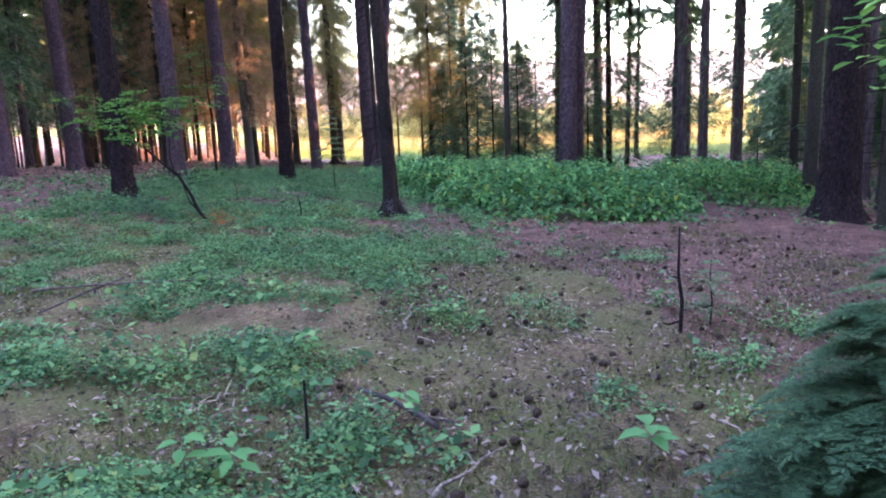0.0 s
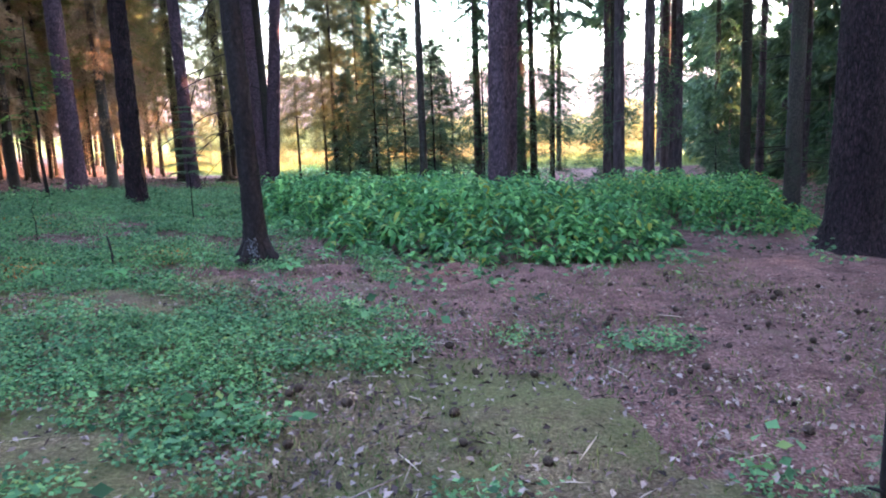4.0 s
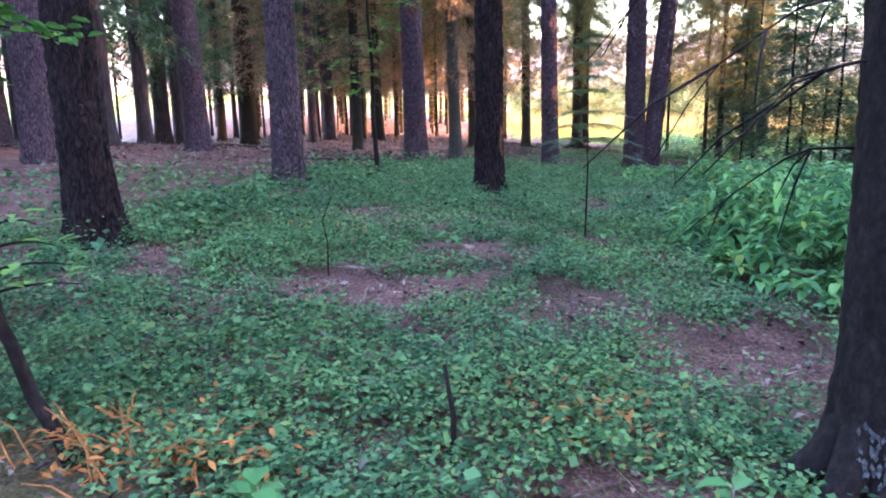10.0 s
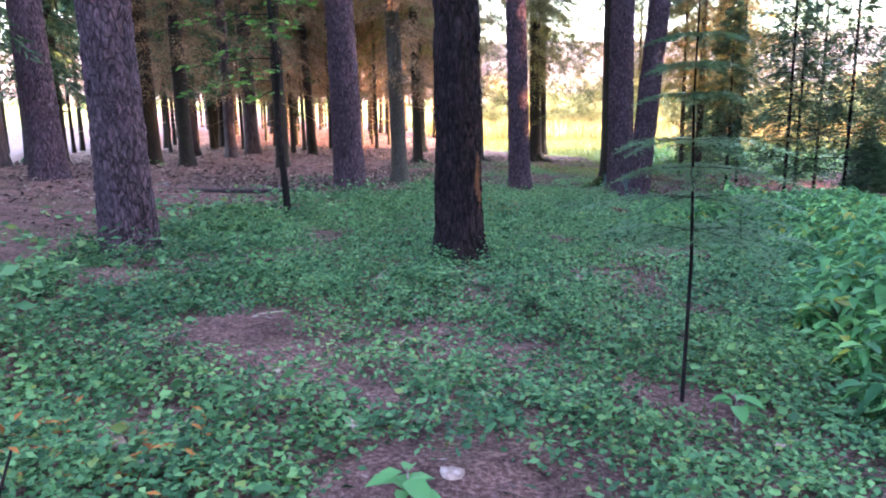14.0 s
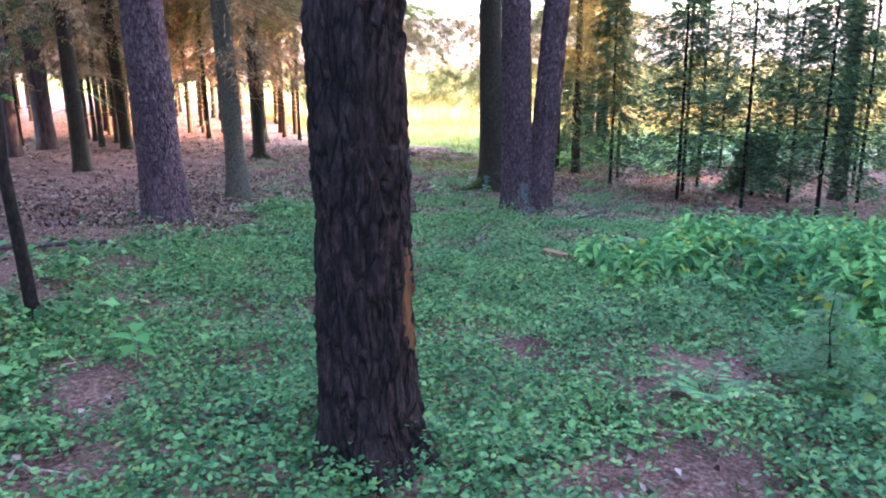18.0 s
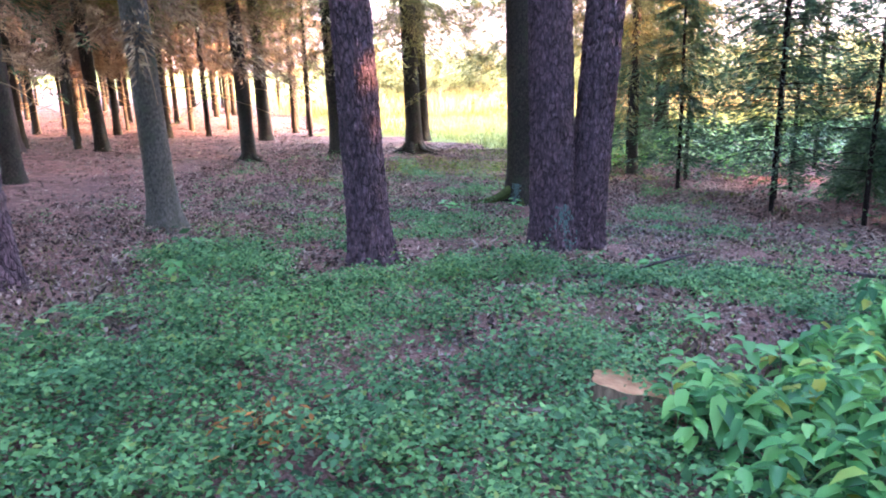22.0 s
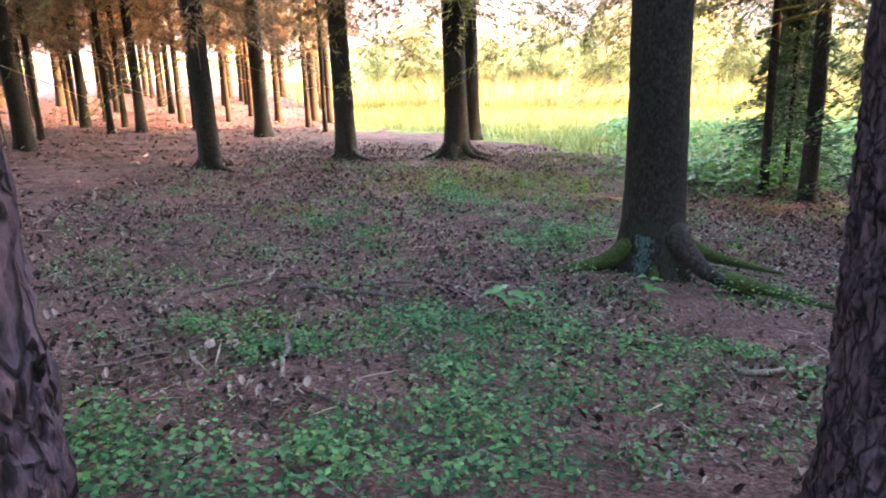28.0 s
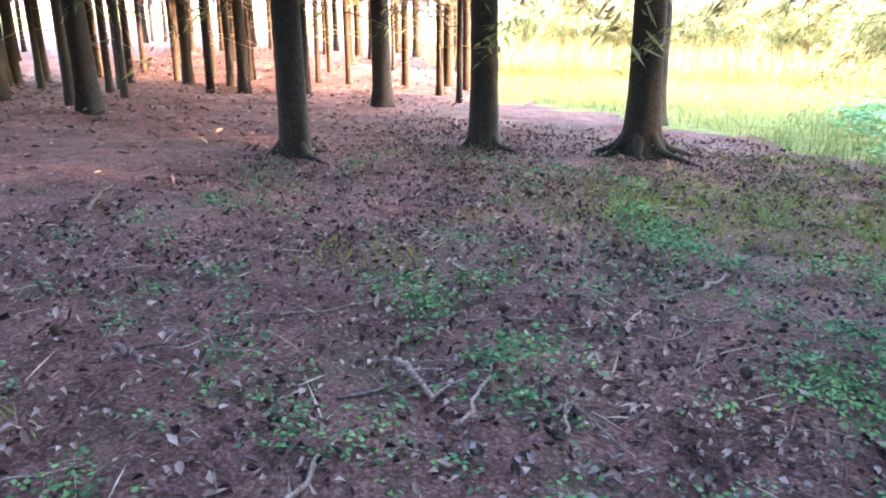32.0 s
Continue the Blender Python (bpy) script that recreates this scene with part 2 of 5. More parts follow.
# ---- mesh helpers ----
def mesh_of(name, verts, faces, smooth=False):
    verts, faces = np.asarray(verts, np.float32), np.asarray(faces, np.int32)
    me = bpy.data.meshes.new(name)
    k = faces.shape[1]
    me.vertices.add(len(verts))
    me.vertices.foreach_set("co", verts.ravel())
    me.loops.add(faces.size)
    me.loops.foreach_set("vertex_index", faces.ravel())
    me.polygons.add(len(faces))
    me.polygons.foreach_set("loop_start", np.arange(0, faces.size, k, dtype=np.int32))
    if smooth:
        me.polygons.foreach_set("use_smooth", np.ones(len(faces), bool))
    me.update(calc_edges=True)
    me.validate()
    return me


def join(pieces):
    vs, fs, at = [], [], 0
    for v, f in pieces:
        vs.append(np.asarray(v, float))
        fs.append(np.asarray(f) + at)
        at += len(v)
    return np.concatenate(vs), np.concatenate(fs)


def part(name, vf, material, parent=None, label="", smooth=False):
    ob = new(name, mesh_of(name, vf[0], vf[1], smooth))
    ob.data.materials.append(material)
    ob.parent = parent
    if label:
        ob["label"] = label
    return ob


def unit(a):
    return a / np.maximum(np.linalg.norm(a, axis=-1, keepdims=True), 1e-9)


def leaves(pos, way, up, length, width, fold=0.0, at=0.45):
    """Folded four-cornered leaves, as triangles."""
    pos, way = np.asarray(pos, float), unit(np.asarray(way, float))
    side = unit(np.cross(way, np.broadcast_to(up, way.shape)))
    nor = unit(np.cross(side, way))
    L, W = np.broadcast_to(length, len(pos))[:, None], np.broadcast_to(width, len(pos))[:, None]
    mid = pos + way * L * at + nor * W * fold
    v = np.stack([pos, mid + side * W / 2, pos + way * L, mid - side * W / 2], 1).reshape(-1, 3)
    b = np.arange(len(pos))[:, None] * 4
    f = np.stack([b + [0, 1, 2], b + [0, 2, 3]], 1).reshape(-1, 3)
    return v, f


def big_leaves(pos, way, length, width, droop):
    """Broad leaves with a midrib and a bent tip."""
    pos, way = np.asarray(pos, float), unit(np.asarray(way, float))
    side = unit(np.cross(way, [0, 0, 1.0]))
    L, W, D = (np.broadcast_to(a, len(pos))[:, None] for a in (length, width, droop))
    down = np.array([0, 0, -1.0])
    rows = [pos]
    for t, w in ((0.3, 0.42), (0.65, 0.4)):
        c = pos + way * L * t + down * D * L * t * t
        rows += [c + side * W * w + [0, 0, 0.012], c - [0, 0, 0.006], c - side * W * w + [0, 0, 0.012]]
    rows.append(pos + way * L + down * D * L)
    v = np.stack(rows, 1).reshape(-1, 3)
    b = np.arange(len(pos))[:, None] * 8
    tri = [(0, 1, 2), (0, 2, 3), (1, 4, 5), (1, 5, 2), (2, 5, 6), (2, 6, 3), (4, 7, 5), (5, 7, 6)]
    f = np.stack([b + list(t) for t in tri], 1).reshape(-1, 3)
    return v, f


def tube(points, radii, sides=6, cap=True):
    p = np.asarray(points, float)
    radii = np.broadcast_to(radii, len(p))
    t = unit(np.gradient(p, axis=0))
    ref = np.where(np.abs(t[:, 2:3]) > 0.9, [[1.0, 0, 0]], [[0, 0, 1.0]])
    a = unit(np.cross(t, ref))
    b = np.cross(t, a)
    ang = np.linspace(0, 2 * np.pi, sides, endpoint=False)
    v = (p[:, None] + (a[:, None] * np.cos(ang)[None, :, None] + b[:, None] * np.sin(ang)[None, :, None]) * radii[:, None, None]).reshape(-1, 3)
    i, j = np.meshgrid(np.arange(len(p) - 1), np.arange(sides), indexing="ij")
    i, j = i.ravel(), j.ravel()
    k = (j + 1) % sides
    q = np.stack([i * sides + j, i * sides + k, (i + 1) * sides + k, (i + 1) * sides + j], 1)
    f = np.concatenate([q[:, [0, 1, 2]], q[:, [0, 2, 3]]])
    if cap:
        v = np.concatenate([v, p[-1:] + t[-1:] * radii[-1] * 0.5])
        last = (len(p) - 1) * sides
        f = np.concatenate([f, np.stack([last + np.arange(sides), last + (np.arange(sides) + 1) % sides, np.full(sides, len(v) - 1)], 1)])
    return v, f


def hashed(ix, iy, iz, s=0):
    h = (ix * 73856093) ^ (iy * 19349663) ^ (iz * 83492791) ^ (s * 2654435)
    h = (h ^ (h >> 13)) * 1274126177 & 0x7FFFFFFF
    h = (h ^ (h >> 11)) * 1103515245 & 0x7FFFFFFF
    return (h & 0xFFFF) / 65535.0


def cells(p, s=0):
    """Distance to the nearest cell wall (second minus first) and the cell's number, for points p."""
    c = np.floor(p).astype(np.int64)
    best1 = np.full(len(p), 9.0)
    best2 = np.full(len(p), 9.0)
    cid = np.zeros(len(p))
    for dx in (-1, 0, 1):
        for dy in (-1, 0, 1):
            for dz in (-1, 0, 1):
                x, y, z = c[:, 0] + dx, c[:, 1] + dy, c[:, 2] + dz
                q = np.stack([x + hashed(x, y, z, s), y + hashed(x, y, z, s + 1), z + hashed(x, y, z, s + 2)], 1)
                d = np.linalg.norm(p - q, axis=1)
                near = d < best1
                best2 = np.where(near, best1, np.minimum(best2, d))
                cid = np.where(near, hashed(x, y, z, s + 3), cid)
                best1 = np.where(near, d, best1)
    return best2 - best1, cid


def wave(p, s=0):
    """Smooth value noise in 0..1 for points p (n, 3)."""
    c = np.floor(p).astype(np.int64)
    f = p - c
    f = f * f * (3 - 2 * f)
    out = 0
    for dx in (0, 1):
        for dy in (0, 1):
            for dz in (0, 1):
                w = (f[:, 0] if dx else 1 - f[:, 0]) * (f[:, 1] if dy else 1 - f[:, 1]) * (f[:, 2] if dz else 1 - f[:, 2])
                out = out + w * hashed(c[:, 0] + dx, c[:, 1] + dy, c[:, 2] + dz, s)
    return out


def blotch(x, y, size, s=0):
    p = np.stack([np.asarray(x, float) / size, np.asarray(y, float) / size, np.full(np.shape(x), 0.5)], 1)
    return 0.65 * wave(p, s) + 0.35 * wave(p * 2.3, s + 9)


# ---- the lie of the land ----
def land(x, y):
    x, y = np.asarray(x, float), np.asarray(y, float)
    s = np.interp(y, [0, 5, 9, 14, 30, 40], [0.01, 0.015, 0.05, 0.06, 0.06, 0.02])
    c = np.interp(y, [0, 5, 10, 25, 40], [0, 1.0, -0.5, -2.5, -4])
    base = np.interp(y, [-5, 0, 5, 8, 10.5, 14, 17, 20, 23, 27, 31, 36, 60], [0, 0, -0.05, 0.03, 0.08, 0.12, 0.1, -0.02, -0.22, -0.58, -0.62, -0.55, -0.4])
    z = base - s * np.clip(x - c, -10, 9)
    z = z + 0.055 * np.clip(-9.5 - x, 0, 12) * np.clip((y - 37) / 6, 0, 1) * np.clip((75 - y) / 20, 0, 1)
    far = np.maximum(np.hypot(x, y - 15) - 48, 0)
    return z + 0.13 * np.minimum(far, 110) + 0.012 * np.maximum(far - 110, 0)


def edge(x):
    """How far the wood reaches, in y."""
    return np.interp(x, [-40, -18, -12, -9.5, -8, -5, -2.5, 0, 4, 8, 14], [58, 56, 49, 43, 39.5, 37.5, 34.5, 34.5, 38, 38, 36])


def in_wood(x, y):
    return (y < edge(x)) & (x < 17 + 0.15 * y) & (x > -34) & (y > -26)


def spaced(inner0, inner1, step, out0, out1):
    mid = np.arange(inner0, inner1 + step, step)
    grow = lambda n, span: np.cumsum(np.geomspace(step, span, n))
    hi = inner1 + grow(34, (out1 - inner1) * 0.16)
    lo = inner0 - grow(34, (inner0 - out0) * 0.16)[::-1]
    return np.concatenate([lo, mid, hi])


gx, gy = spaced(-11, 9, 0.17, -900, 900), spaced(-1, 37, 0.17, -900, 1400)
GX, GY = np.meshgrid(gx, gy)
fx, fy = GX.ravel(), GY.ravel()
fz = land(fx, fy)
near = np.exp(-((np.maximum(np.abs(fx + 1) - 13, 0) / 6) ** 2) - (np.maximum(np.abs(fy - 20) - 24, 0) / 6) ** 2)
P3 = np.stack([fx, fy, np.zeros_like(fx)], 1)
fz = fz + near * (0.07 * (wave(P3 / 1.3, 3) - 0.5) + 0.045 * (wave(P3 / 0.42, 5) - 0.5) + 0.03 * (wave(P3 / 0.2, 6) - 0.5))
nx, ny = len(gx), len(gy)
ii, jj = np.meshgrid(np.arange(ny - 1), np.arange(nx - 1), indexing="ij")
ii, jj = ii.ravel(), jj.ravel()
quads = np.stack([ii * nx + jj, ii * nx + jj + 1, (ii + 1) * nx + jj + 1, (ii + 1) * nx + jj], 1)
ground = part("ground", (np.stack([fx, fy, fz], 1), quads), M_FLOOR, None, "brown needle and leaf litter floor of a wood, meadow beyond", True)
tagged(ground, category="ground", kind="structure")
ground.data.materials.append(M_MEADOW)
ground.data.materials.append(M_FIELD)
ground.data.materials.append(M_MOSSY)
cx, cy = fx[quads].mean(1), fy[quads].mean(1)
jig = (blotch(cx, cy, 1.2, 4) - 0.5) * 2.0
zone = np.where(in_wood(cx + jig, cy + jig), 0, np.where(np.hypot(cx, cy - 15) + jig * 4 > 62, 2, 1)).astype(np.int32)
zone = np.where((zone == 0) & (cy + jig * 1.5 < np.interp(cx, [-8, 0, 1.5, 2.6], [11, 9.5, 6.5, 0])), 3, zone).astype(np.int32)
ground.data.polygons.foreach_set("material_index", zone)


# ---- trees ----
def trunk_mesh(r, height, seed, kind="pine", around=40, fine=0.035, fine_top=3.4, lean=(0, 0), flare=0.35, lobes=5, depth=0.012, plate=0.055, ratio=2.1, top=18):
    """A trunk from below the ground up, with its bark shaped into plates."""
    zs = np.concatenate([[-0.35, -0.15], np.arange(-0.05, fine_top, fine), np.linspace(fine_top + 0.2, height, top)])
    th = np.linspace(0, 2 * np.pi, around, endpoint=False)
    Z, T = np.meshgrid(zs, th, indexing="ij")
    z, a = Z.ravel(), T.ravel()
    taper = 1 - 0.72 * np.clip(z / height, 0, 1)
    foot = np.exp(-np.clip(z + 0.05, 0, None) / 0.22)
    ph = hashed(np.array([seed]), np.array([3]), np.array([1]))[0] * 6.28
    rr = r * taper * (1 + flare * foot * (0.55 + 0.6 * np.maximum(np.cos(lobes * a + ph + 0.8 * np.sin(a + ph)), 0)))
    base = np.stack([np.cos(a) * r, np.sin(a) * r, z], 1)
    rr = rr * (1 + 0.06 * (wave(base * [3, 3, 0.8] + seed, 2) - 0.5))
    if kind == "pine":
        q = base / [plate, plate, plate * ratio] + 0.5 * np.stack([wave(base * [16, 16, 9], 7), wave(base * [16, 16, 9], 8), wave(base * [12, 12, 7], 9)], 1)
        cid = cells(q, seed)[1]
        w2, cid2 = cells(q * 2.1 + 5, seed + 4)
        # long furrows that part and meet, crossed by finer plates
        bend = np.stack([wave(base * [9, 9, 5], seed + 21), wave(base * [9, 9, 5], seed + 22), wave(base * [7, 7, 4], seed + 23)], 1) * 1.3
        tall = 1.0 / (plate * ratio * 1.25)
        tip = np.array(Euler((0.7, 0.5, 0.9)).to_matrix())
        f1 = np.abs(wave((base * [1.2 / plate, 1.2 / plate, tall * 1.2] + bend) @ tip, seed + 31) - 0.5) * 2
        f2 = np.abs(wave((base * [1.6 / plate, 1.6 / plate, tall * 2.0] + bend[:, ::-1] + 11) @ tip.T, seed + 37) - 0.5) * 2
        groove = np.minimum(f1, f2 * 1.15)
        ridge = np.clip(groove * 3.4, 0, 1)
        step = np.clip(w2 * 5, 0, 1)
        rr = rr + depth * (0.9 * ridge - 0.6) + depth * ridge * (0.4 * (step - 0.6) + 0.4 * (cid2 - 0.5)) + depth * 0.35 * (cid - 0.5) + depth * 0.35 * (wave(base * [80, 80, 34], seed) - 0.5)
    else:
        rr = rr + depth * 0.5 * (wave(base * [45, 45, 30], seed) - 0.5) + depth * 0.5 * (wave(base * [14, 14, 9], seed + 1) - 0.5)
    up = np.clip(z, 0, None)
    v = np.stack([np.cos(a) * rr + lean[0] * up, np.sin(a) * rr + lean[1] * up, z], 1)
    i, j = np.meshgrid(np.arange(len(zs) - 1), np.arange(around), indexing="ij")
    i, j = i.ravel(), j.ravel()
    k = (j + 1) % around
    f = np.stack([i * around + j, i * around + k, (i + 1) * around + k, (i + 1) * around + j], 1)
    return v, f


def trunk_part(parent, material, shape, shift=(0, 0, 0), label=""):
    v, f = shape
    ob = part("trunk", (v + np.asarray(shift), f), material, parent, label, True)
    return ob


def crown_mesh(seed, z0, z1, reach, count=60, sprays=34, size=0.34, droop=0.45, gap=0.0, slim=0.2):
    """Drooping boughs hung with narrow needle sprays."""
    g = np.random.default_rng(seed)
    h = g.uniform(0, 1, count) ** 0.9
    z = z0 + (z1 - z0) * h
    az = g.uniform(0, 2 * np.pi, count)
    ln = reach * (1 - 0.75 * h) * g.uniform(0.55, 1.1, count)
    t = g.uniform(gap, 1, (count, sprays))
    way = np.stack([np.cos(az), np.sin(az), np.zeros(count)], 1)[:, None]
    pos = way * (ln[:, None] * t)[..., None]
    pos[..., 2] += z[:, None] - droop * ln[:, None] * t ** 1.6 + g.normal(0, 0.05, t.shape)
    side = np.stack([-np.sin(az), np.cos(az), np.zeros(count)], 1)[:, None]
    sg = g.choice([-1, 1], t.shape)[..., None]
    pos = pos + side * sg * (g.uniform(0, 0.16, t.shape) * ln[:, None] * (1.1 - t))[..., None]
    d = way * 0.55 + side * sg * g.uniform(0.3, 1, t.shape)[..., None] + np.stack([np.zeros(t.shape), np.zeros(t.shape), g.uniform(-1.1, -0.1, t.shape)], -1)
    n = count * sprays
    return leaves(pos.reshape(n, 3), d.reshape(n, 3), g.normal(0, 1, (n, 3)), size * g.uniform(0.5, 1.2, n), size * slim * g.uniform(0.6, 1.3, n), 0.15, 0.4)


def boughs_mesh(seed, z0, z1, reach, count=30, radius=0.012, droop=0.3, r0=0.1):
    g = np.random.default_rng(seed)
    out = []
    for _ in range(count):
        z, a, ln = g.uniform(z0, z1), g.uniform(0, 6.28), reach * g.uniform(0.35, 1)
        s = np.linspace(0, 1, 5)
        p = np.stack([np.cos(a) * (r0 * 0.6 + ln * s), np.sin(a) * (r0 * 0.6 + ln * s), z - droop * ln * s ** 1.5 + g.normal(0, 0.03, 5) * s], 1)
        out.append(tube(p, radius * (1 - 0.8 * s), 4, False))
    return join(out)


def tree_at(name, x, y, label, group=""):
    ob = new(name)
    ob.location = (x, y, float(land([x], [y])[0]))
    return tagged(ob, label, "tree", group)


# pine crowns stay above the view, added to hold back light from overhead
CROWN_PINE = [mesh_of("crown", *crown_mesh(300 + k, 9.5, 17.0, 3.6, 60, 46, 0.75, 0.15, 0.05)) for k in range(3)]
for c in CROWN_PINE:
    c.materials.append(M_NEEDLE)


def hang(name, me, parent, turn=0.0, z=0.0):
    ob = new(name, me)
    ob.parent = parent
    ob.rotation_euler = (0, 0, turn)
    ob.location = (0, 0, z)
    return ob


# kind, x, y, radius, lean x, lean y, fineness
PINES = [
    (-5.80, 15.92, 0.185, 0.000, 0.0, 2), (-6.44, 21.99, 0.235, -0.015, 0.0, 2), (-3.54, 16.66, 0.164, 0.002, 0.0, 3),
    (-3.97, 23.32, 0.172, -0.02, 0.0, 3), (-5.58, 12.67, 0.175, -0.02, 0.0, 2),
    (2.68, 15.09, 0.19, 0.015, 0.0, 1), (2.95, 15.6, 0.13, 0.03, 0.0, 1), (6.39, 11.47, 0.32, 0.01, 0.0, 2), (-10.0, 19.87, 0.23, -0.03, 0.0, 1),
    (-9.89, 16.28, 0.28, -0.01, 0.0, 1), (-13.6, 18.7, 0.26, -0.02, 0.0, 1),
]
for k, (x, y, r, lx, ly, fine) in enumerate(PINES):
    t = tree_at("pine_tree", x, y, "tall pine with cracked purple-brown bark rising from low green plants", "pines of the wood")
    a, st = {1: (36, 0.06), 2: (64, 0.028), 3: (120, 0.015)}[fine]
    # these three trunks take the bark with shade in its colour
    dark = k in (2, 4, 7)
    tk = trunk_part(t, M_PINE_SHADED if dark else M_PINE, trunk_mesh(r, 17.5, 11 + k, "pine", a, st, 3.6 if fine > 1 else 6.0, (lx, ly), 0.75 if dark else 0.6 if k == 3 else 0.3, 5, 0.022 if dark else 0.015, 0.055 if dark else 0.04, 5.0 if dark else 2.6))
    if k == 2:
        tk.data.materials.append(M_ORANGE)
        nf = len(tk.data.polygons)
        mid = np.zeros(nf * 3, np.float32)
        tk.data.polygons.foreach_get("center", mid)
        mid = mid.reshape(-1, 3)
        idx = np.zeros(nf, np.int32)
        tk.data.polygons.foreach_get("material_index", idx)
        turn = np.arctan2(mid[:, 1], mid[:, 0] - lx * mid[:, 2])
        # orange-brown streak low on the right side of this trunk
        bare = (np.abs(turn + 0.36 + 0.25 * (mid[:, 2] - 0.7)) < 0.2 * np.sin(np.clip((mid[:, 2] - 0.42) / 0.42, 0, 1) * np.pi)) & (mid[:, 2] > 0.42)
        idx[bare] = 1
        tk.data.polygons.foreach_set("material_index", idx)
    hang("crown", CROWN_PINE[k % 3], t, k * 1.3)

# the pine with two stems
t = tree_at("pine_tree", -2.36, 24.55, "two-stemmed pine, cracked grey-purple bark, leaves at its foot", "pines of the wood")
two_stems = t
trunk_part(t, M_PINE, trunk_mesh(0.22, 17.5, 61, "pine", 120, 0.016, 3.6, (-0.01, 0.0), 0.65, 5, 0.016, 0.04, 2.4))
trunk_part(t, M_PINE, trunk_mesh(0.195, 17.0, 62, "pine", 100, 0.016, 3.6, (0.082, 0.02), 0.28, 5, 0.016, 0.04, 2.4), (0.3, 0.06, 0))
hang("crown", CROWN_PINE[0], t, 2.0)

# spruces with spreading roots
SPRUCES = [
    (-2.56, 28.29, 0.23, -0.005, 3, "stout spruce with mossy spreading roots on brown litter"),
    (-4.94, 34.37, 0.19, -0.005, 2, "spruce with flared dark roots at the wood's edge"),
    (-5.02, 37.0, 0.17, 0.0, 1, "grey spruce stem at the wood's edge by the meadow"),
    (0.85, 37.2, 0.27, 0.0, 1, "dark spruce with a thick foot by the meadow"),
    (1.4, 37.5, 0.2, 0.0, 1, "dark slim spruce beside a thicker one"),
    (-0.31, 31.9, 0.1, 0.0, 1, "dark slim spruce stem by young firs"),
    (-8.21, 32.32, 0.15, -0.01, 1, "slim brown spruce on bare needle litter"),
    (-9.39, 37.04, 0.16, -0.005, 1, "slim brown spruce on bare needle litter"),
    (-6.69, 33.99, 0.165, -0.01, 1, "slim brown spruce on bare needle litter"),
    (-6.5, 24.86, 0.15, -0.018, 2, "grey-green spruce stem with stubs of dead twigs"),
    (-10.67, 28.33, 0.16, 0.0, 1, "dark spruce stem on bare brown litter"),
    (-12.2, 26.5, 0.17, 0.0, 1, "dark spruce stem on bare brown litter"),
    (-13.9, 27.5, 0.28, 0.0, 1, "dark broad spruce on bare brown litter"),
    (-12.15, 33.57, 0.15, -0.03, 1, "leaning slim spruce on bare brown litter"),
    (-0.72, 32.28, 0.06, 0.0, 1, "thin dark young stem near the meadow"),
    (-1.85, 33.44, 0.05, 0.0, 1, "thin dark young stem near the meadow"),
    (1.45, 15.24, 0.07, 0.0, 1, "slender spruce stem behind a leafy thicket"),
]
CROWN_SPRUCE = [mesh_of("crown", *crown_mesh(400 + k, 8.5, 18.0, 3.4, 60, 60, 0.72, 0.4, 0.06)) for k in range(3)]
for c in CROWN_SPRUCE:
    c.materials.append(M_NEEDLE)
TWIGS_DEAD = [mesh_of("dead_crown", *join([crown_mesh(500 + k, 1.9, 8.0, 1.9, 60, 80, 0.19, 0.3, 0.08, 0.16), boughs_mesh(510 + k, 1.1, 7.0, 1.7, 14, 0.012, 0.3)])) for k in range(3)]
TWIGS_FINE = [mesh_of("dead_crown", *join([crown_mesh(540 + k, 1.9, 7.5, 2.2, 80, 190, 0.12, 0.35, 0.06, 0.16), boughs_mesh(550 + k, 1.5, 6.0, 1.8, 40, 0.008, 0.3)])) for k in range(3)]
for c in TWIGS_DEAD + TWIGS_FINE:
    c.materials.append(M_DEADNEEDLE)
HANGING = [mesh_of("hanging_crown", *join([crown_mesh(520 + k, 2.2, 7.5, 3.4, 100, 420, 0.115, 0.4, 0.05, 0.14), boughs_mesh(530 + k, 1.8, 6.0, 3.0, 56, 0.01, 0.32)])) for k in range(2)]
HANG_FAR = [mesh_of("hanging_crown", *join([crown_mesh(560 + k, 2.0, 12.0, 4.6, 150, 220, 0.14, 0.5, 0.06), boughs_mesh(570 + k, 2.5, 8.0, 3.0, 30, 0.013, 0.6)])) for k in range(2)]
HANG_HIGH = [mesh_of("upper_crown", *join([crown_mesh(580 + k, 3.4, 13.0, 5.0, 110, 240, 0.15, 0.5, 0.06, 0.15), boughs_mesh(590 + k, 4.5, 11.0, 4.0, 40, 0.015, 0.5)])) for k in range(2)]
# sparse twigs, lightened and yellowed to carry low sun and haze in their colour
M_HANG = leaf_material("lit_spruce_twigs", (0.11, 0.105, 0.045), (0.17, 0.16, 0.066), (0.26, 0.24, 0.1), 0.52)
for c in HANGING + HANG_FAR + HANG_HIGH:
    c.materials.append(M_HANG)
STUBS = mesh_of("dead_boughs", *boughs_mesh(598, 0.7, 7.0, 0.7, 26, 0.006, 0.15))
STUBS.materials.append(M_DARK_SHADED)
